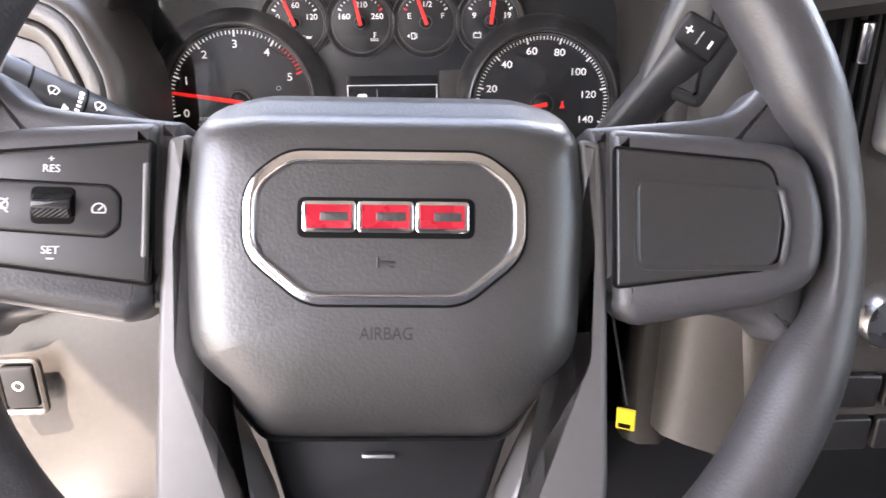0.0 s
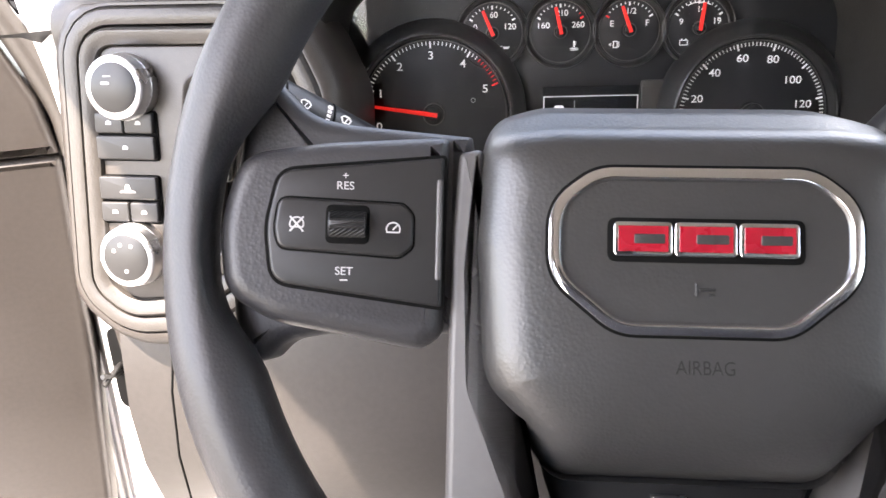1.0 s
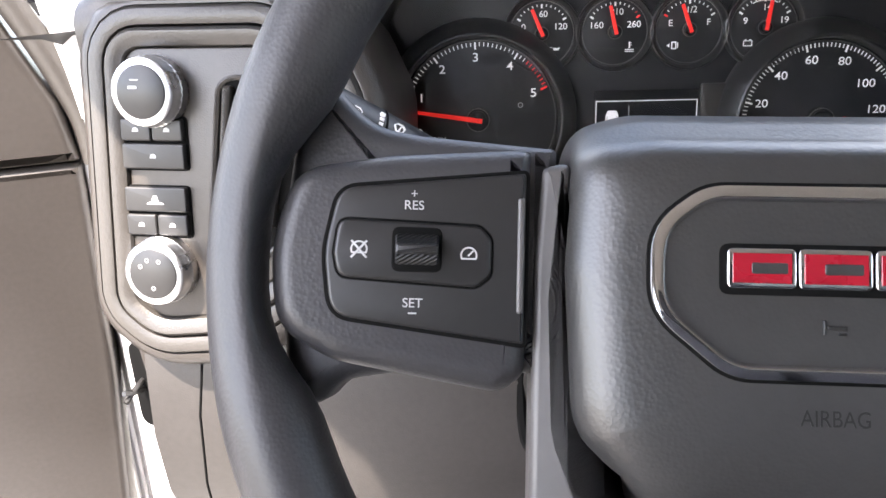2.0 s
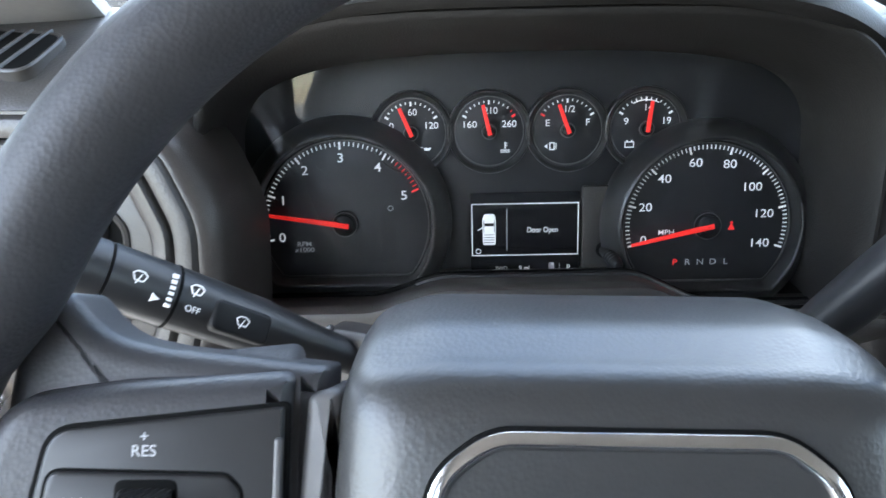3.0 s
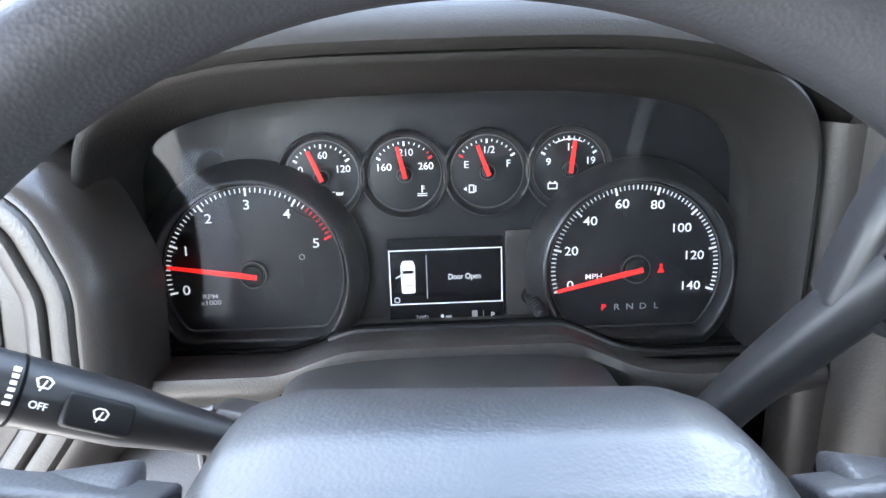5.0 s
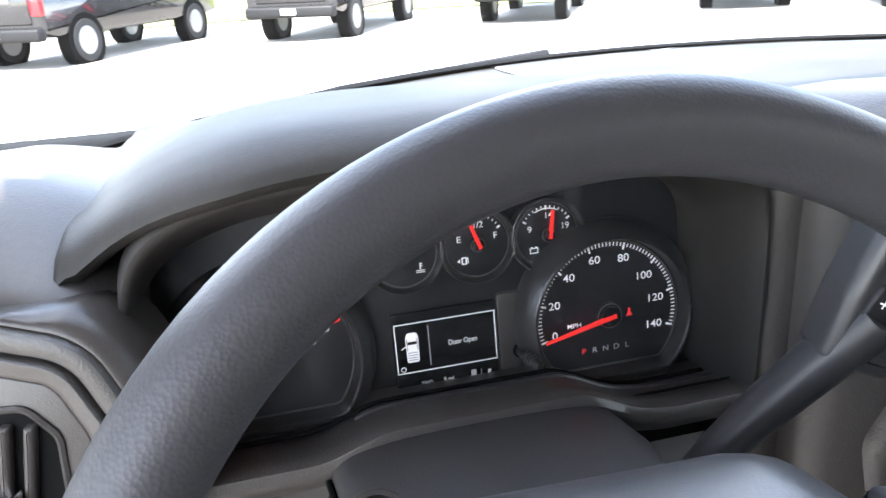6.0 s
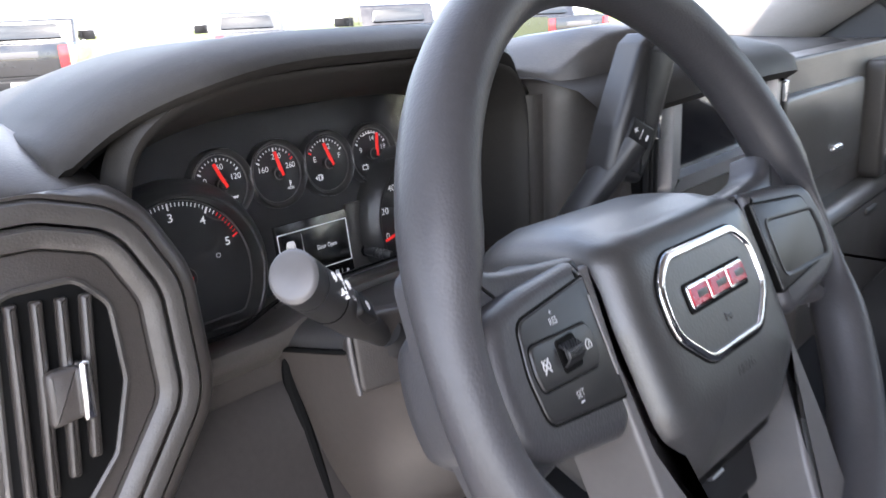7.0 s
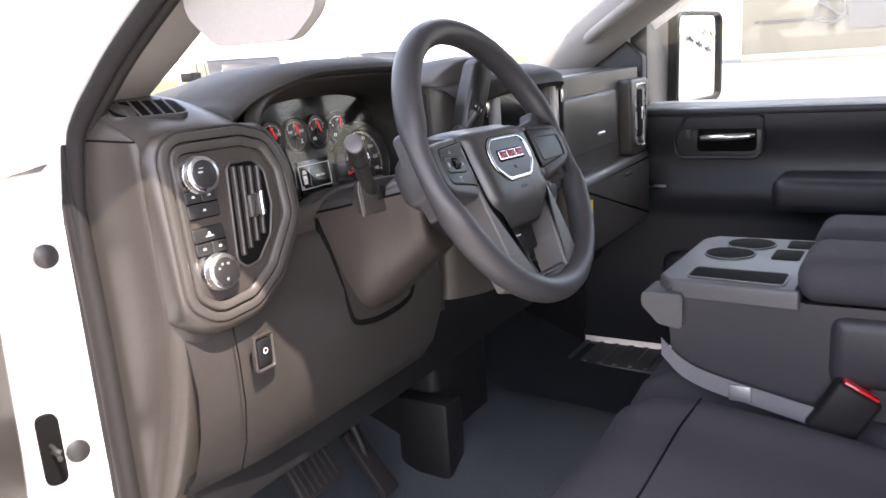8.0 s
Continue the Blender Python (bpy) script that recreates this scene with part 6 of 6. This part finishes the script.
# ---------------------------------------------------------------- bonnet and cowl
def bonnet():
    h = thing("bonnet", pose(0.36, 1.5, 1.38), "white painted truck bonnet with raised centre", "bonnet")
    inv = Matrix.Translation((-0.36, -1.5, -1.38))
    rows = []
    for i in range(41):
        u = -1 + 2 * i / 40
        x = 0.36 + 0.90 * u
        bulge = 0.040 / (1 + math.exp((abs(u) - 0.55) * 22))
        side = 0.09 * abs(u) ** 6
        row = []
        for j in range(13):
            s = j / 12
            y = 1.155 - 0.10 * u * u + (1.32 + 0.05 * (1 - u * u)) * s
            row.append((x, y, 1.372 + bulge * min(1, 0.4 + s * 3) - side - 0.045 * s ** 3 - 0.16 * max(0, s - 0.93)))
        rows.append(row)
    part("panel", sheet(rows, 0.004), PAINT, h, "white painted bonnet panel", m=inv, angle=60)
    part("nose", box(-0.50, 2.30, 0.75, 1.22, 2.50, 1.29, 0.05, 3), PAINT, h, m=inv)
    for s in (-1, 1):
        part("fender", box(0.36 + s * 0.98 - 0.12, 0.75, 0.85, 0.36 + s * 0.98 + 0.06, 2.45, 1.30, 0.04, 3), PAINT, h, "white front fender", m=inv)
    c = thing("cowl", pose(0.36, 1.1, 1.40), "black plastic cowl with wiper arms", "cowl")
    inv = Matrix.Translation((-0.36, -1.1, -1.40))
    part("panel", sheet([[(x, yw(x) - 0.02, 1.425), (x, yw(x) + 0.04, 1.418), (x, yw(x) + 0.10, 1.400), (x, yw(x) + 0.15, 1.360)] for x in [-0.42 + 1.56 * i / 30 for i in range(31)]]), DARK, c, m=inv)
    for x0 in (-0.20, 0.42):
        pts = [(x0, yw(x0) + 0.06, 1.438), (x0 + 0.20, yw(x0 + 0.2) + 0.030, 1.450), (x0 + 0.48, yw(x0 + 0.48) + 0.018, 1.458)]
        part("wiper_arm", pipe(pts, 0.006, 8), DARK, c, "black wiper arm", m=inv)


bonnet()


# ---------------------------------------------------------------- outside
def place(az, dist, rz=0.0):
    az = radians(az - 5.2)
    return pose(dist * math.sin(az), dist * math.cos(az), 0, 0, 0, rz)


def outside():
    n = 48
    g = part("ground", sheet([[((-1 + 2 * i / n) * 900, (-1 + 2 * j / n) * 900, 0) for j in range(n + 1)] for i in range(n + 1)]), CONCRETE, None, "pale sunlit concrete lot")
    tagged(g, category="ground", kind="structure")
    rows = []
    for i in range(25):
        a = radians(-70 + 135 * i / 24)
        rows.append([(math.sin(a) * r, math.cos(a) * r, 0.03 + 0.004 * r * (r > 100)) for r in (25, 30, 40, 60, 100, 200, 400)])
    gr = part("grass", sheet(rows), GRASS, None, "dry yellow-green mown grass")
    tagged(gr, category="grass", kind="stuff")
    # low building
    b = thing("building", pose(54, 7.0, 0), "cream block building with dark joint lines", "building")
    part("wall", box(0, -40, 0, 12, 3.4, 9, 0.05), WALLPAINT, b)
    for z in (2.4, 5.2):
        part("joint", box(-0.05, -40, z, 0.01, 2.6, z + 0.12), GREYPAINT, b)
    part("base_course", box(-0.10, -40, 0, 0.0, 3.4, 0.5, 0.02), CONCRETE, b)
    part("roof_edge", box(-0.2, -40.1, 9.0, 12.1, 3.5, 9.35, 0.03), STEEL, b)
    s = thing("wall_sign", pose(53.9, 5.3, 2.9), "round dark outline sign on the building", "sign")
    part("ring", framed(circle(0, 0, 0.85, 40), [(0, -0.04), (0, 0.05), (0.14, 0.05), (0.14, -0.04)]), GREYPAINT, s, m=basis(Vector((0, -1, 0)), Vector((0, 0, 1)), Vector((-1, 0, 0)), Vector((0, 0, 0))))
    part("bar", slab([Vector((-0.6, 0.35)), Vector((-0.5, 0.48)), Vector((0.6, -0.35)), Vector((0.5, -0.48))], -0.04, 0.04, 0.01), GREYPAINT, s, m=basis(Vector((0, -1, 0)), Vector((0, 0, 1)), Vector((-1, 0, 0)), Vector((0, 0, 0))))
    part("board", box(-0.02, -5.4, -1.2, 0.06, -1.0, 0.6), TRAY, s)
    # flag and lamp poles
    for az, dist, h in ((45.5, 42, 11), (63.1, 38, 12), (67.7, 46, 12), (73.1, 46, 12)):
        p = thing("pole", place(az, dist), "thin grey steel lot pole", "pole", "poles beyond the lot")
        part("shaft", turned([(0.13, 0), (0.13, 0.3), (0.10, 0.4), (0.075, h), (0.001, h + 0.02)], 14), STEEL, p)
        part("foot", turned([(0.28, 0), (0.28, 0.45), (0.24, 0.5), (0.001, 0.5)], 20), CONCRETE, p)



def tree(seed, height, label):
    """A broad tree: tapered trunk, limbs, and a crown of many small leaf clumps with gaps."""
    rnd = random.Random(seed)
    t = thing("tree", pose(0, 0, 0), label, "tree", "trees beyond the lot")
    limbs = [pipe([(0, 0, 0), (0.05, 0, height * 0.2), (0.0, 0.1, height * 0.45)], [0.26, 0.20, 0.14], 9)]
    tips = []
    for i in range(9):
        a, r, z = 2.4 * i + rnd.random(), height * rnd.uniform(0.18, 0.34), height * rnd.uniform(0.5, 0.92)
        tip = Vector((r * math.cos(a), r * math.sin(a), z))
        limbs.append(pipe([(0, 0.05, height * rnd.uniform(0.25, 0.42)), tip * 0.5 + Vector((0, 0, height * 0.2)), tip], [0.11, 0.07, 0.02], 6))
        tips.append(tip)
    part("trunk", joined(*limbs), BARK, t)
    vs, fs = [], []
    for i in range(1500):
        tip = rnd.choice(tips)
        p = tip + Vector((rnd.gauss(0, 1), rnd.gauss(0, 1), rnd.gauss(0, 0.7))) * height * 0.085
        u = Vector((rnd.gauss(0, 1), rnd.gauss(0, 1), rnd.gauss(0, 1))).normalized()
        v = u.orthogonal().normalized()
        s = rnd.uniform(0.10, 0.26)
        k = len(vs)
        vs += [p - u * s, p + v * s * 0.6, p + u * s, p - v * s * 0.6]
        fs.append((k, k + 1, k + 2, k + 3))
    part("crown", (vs, fs), LEAF, t, "uneven crown of small leaves")
    return t


outside()
first_tree = tree(3, 9.0, "broad green tree behind the parked trucks")
first_tree.matrix_basis = place(146, 92)
for az, dist, rz in ((141, 96, 70), (150, 90, 200), (154, 98, 140), (159, 93, 310), (136, 102, 20), (163, 100, 95)):
    copy_thing(first_tree, place(az, dist, rz))


def pickup(paint, label):
    """A parked crew cab pickup; its tailgate stands at the origin and it points along +y."""
    t = thing("pickup_truck", pose(0, 0, 0), label, "pickup truck", "parked pickups")
    prof = rounded([(0.0, 0.62), (0.0, 1.42), (1.95, 1.42), (1.98, 1.40), (2.25, 1.93), (3.75, 1.95), (4.55, 1.42), (5.75, 1.32), (5.90, 1.15), (5.90, 0.58), (5.2, 0.50), (0.4, 0.52)], [0.04, 0.03, 0.01, 0.02, 0.12, 0.15, 0.06, 0.10, 0.08, 0.1, 0.05, 0.05], 4)
    mm = basis(Vector((0, 1, 0)), Vector((0, 0, 1)), Vector((1, 0, 0)), Vector((0, 0, 0)))
    body = part("body", slab(prof, -0.98, 0.98, 0.09, 4), paint, t, m=mm)
    part("bed_floor", box(-0.80, 0.10, 1.405, 0.80, 1.90, 1.428, 0.0), BLACK, t)
    part("tailgate", box(-0.76, -0.03, 0.78, 0.76, 0.02, 1.40, 0.03), paint, t)
    part("tailgate_plate", box(-0.40, -0.037, 1.14, 0.40, -0.028, 1.26, 0.004), TRAY, t)
    part("rear_bumper", box(-0.97, -0.18, 0.50, 0.97, 0.05, 0.72, 0.05, 3), DARK, t)
    part("number_plate", box(-0.16, -0.19, 0.56, 0.16, -0.178, 0.68, 0.004), PAPER, t)
    for s in (-1, 1):
        part("tail_lamp", box(s * 0.88 - 0.09, -0.035, 0.92, s * 0.88 + 0.105, 0.10, 1.36, 0.02), TAIL, t, "red tail lamp")
        part("side_window", slab(rounded([(2.32, 1.45), (2.50, 1.86), (3.66, 1.87), (4.30, 1.45)], 0.05), 0, 0.012, 0.004), CARGLASS, t, m=mm @ Matrix.Translation((0, 0, 0.978 if s > 0 else -0.990)))
        part("window_post", slab([Vector((3.28, 1.44)), Vector((3.36, 1.44)), Vector((3.36, 1.88)), Vector((3.28, 1.88))], 0, 0.014, 0.002), DARK, t, m=mm @ Matrix.Translation((0, 0, 0.979 if s > 0 else -0.993)))
        part("door_mirror", box(s * 1.12 - 0.14, 4.05, 1.42, s * 1.12 + 0.14, 4.17, 1.66, 0.03), DARK, t)
        for y in (1.05, 4.85):
            mw = Matrix.Translation((s * 0.86, y, 0.41)) @ pose(0, 0, 0, 0, 90, 0)
            part("wheel_arch", turned([(0.50, -0.135), (0.50, 0.135)], 32), BLACK, t, m=mw)
            wl = part("tyre", turned([(0.25, -0.13), (0.38, -0.135), (0.41, -0.10), (0.41, 0.10), (0.38, 0.145), (0.25, 0.142)], 32), TYRE, t, m=mw)
            for q in (-1, 1):
                part("rim", turned([(0.255, 0.143 * q), (0.23, 0.148 * q), (0.10, 0.125 * q), (0.07, 0.150 * q), (0.001, 0.150 * q)], 24), STEEL, wl)
    part("rear_window", slab(rounded([(-0.70, 1.50), (0.70, 1.50), (0.62, 1.84), (-0.62, 1.84)], 0.05), 0, 0.01, 0.003), CARGLASS, t, m=basis(Vector((1, 0, 0)), Vector((0, 0.459, 0.888)), Vector((0, -0.888, 0.459)), Vector((0, 1.315, 0.18))))
    return t


HEAD = -29
rows = [(-9.0, 16.6, 0), (9.0, 17.2, 0), (24.5, 18.5, 0), (39.5, 20.0, 1), (51.0, 19.0, 0), (-27.0, 18.0, 1), (62.0, 24.0, 0), (147.0, 56.0, 1), (153.0, 58.0, 0), (159.0, 57.0, 1)]
first = {}
for az, dist, grey in rows:
    m = place(az, dist, HEAD if az < 100 else 65)
    if grey not in first:
        first[grey] = pickup(GREYPAINT if grey else BLACKPAINT, "dark grey parked pickup truck with red tail lamps" if grey else "black parked pickup truck with red tail lamps")
        first[grey].matrix_basis = m
    else:
        copy_thing(first[grey], m)
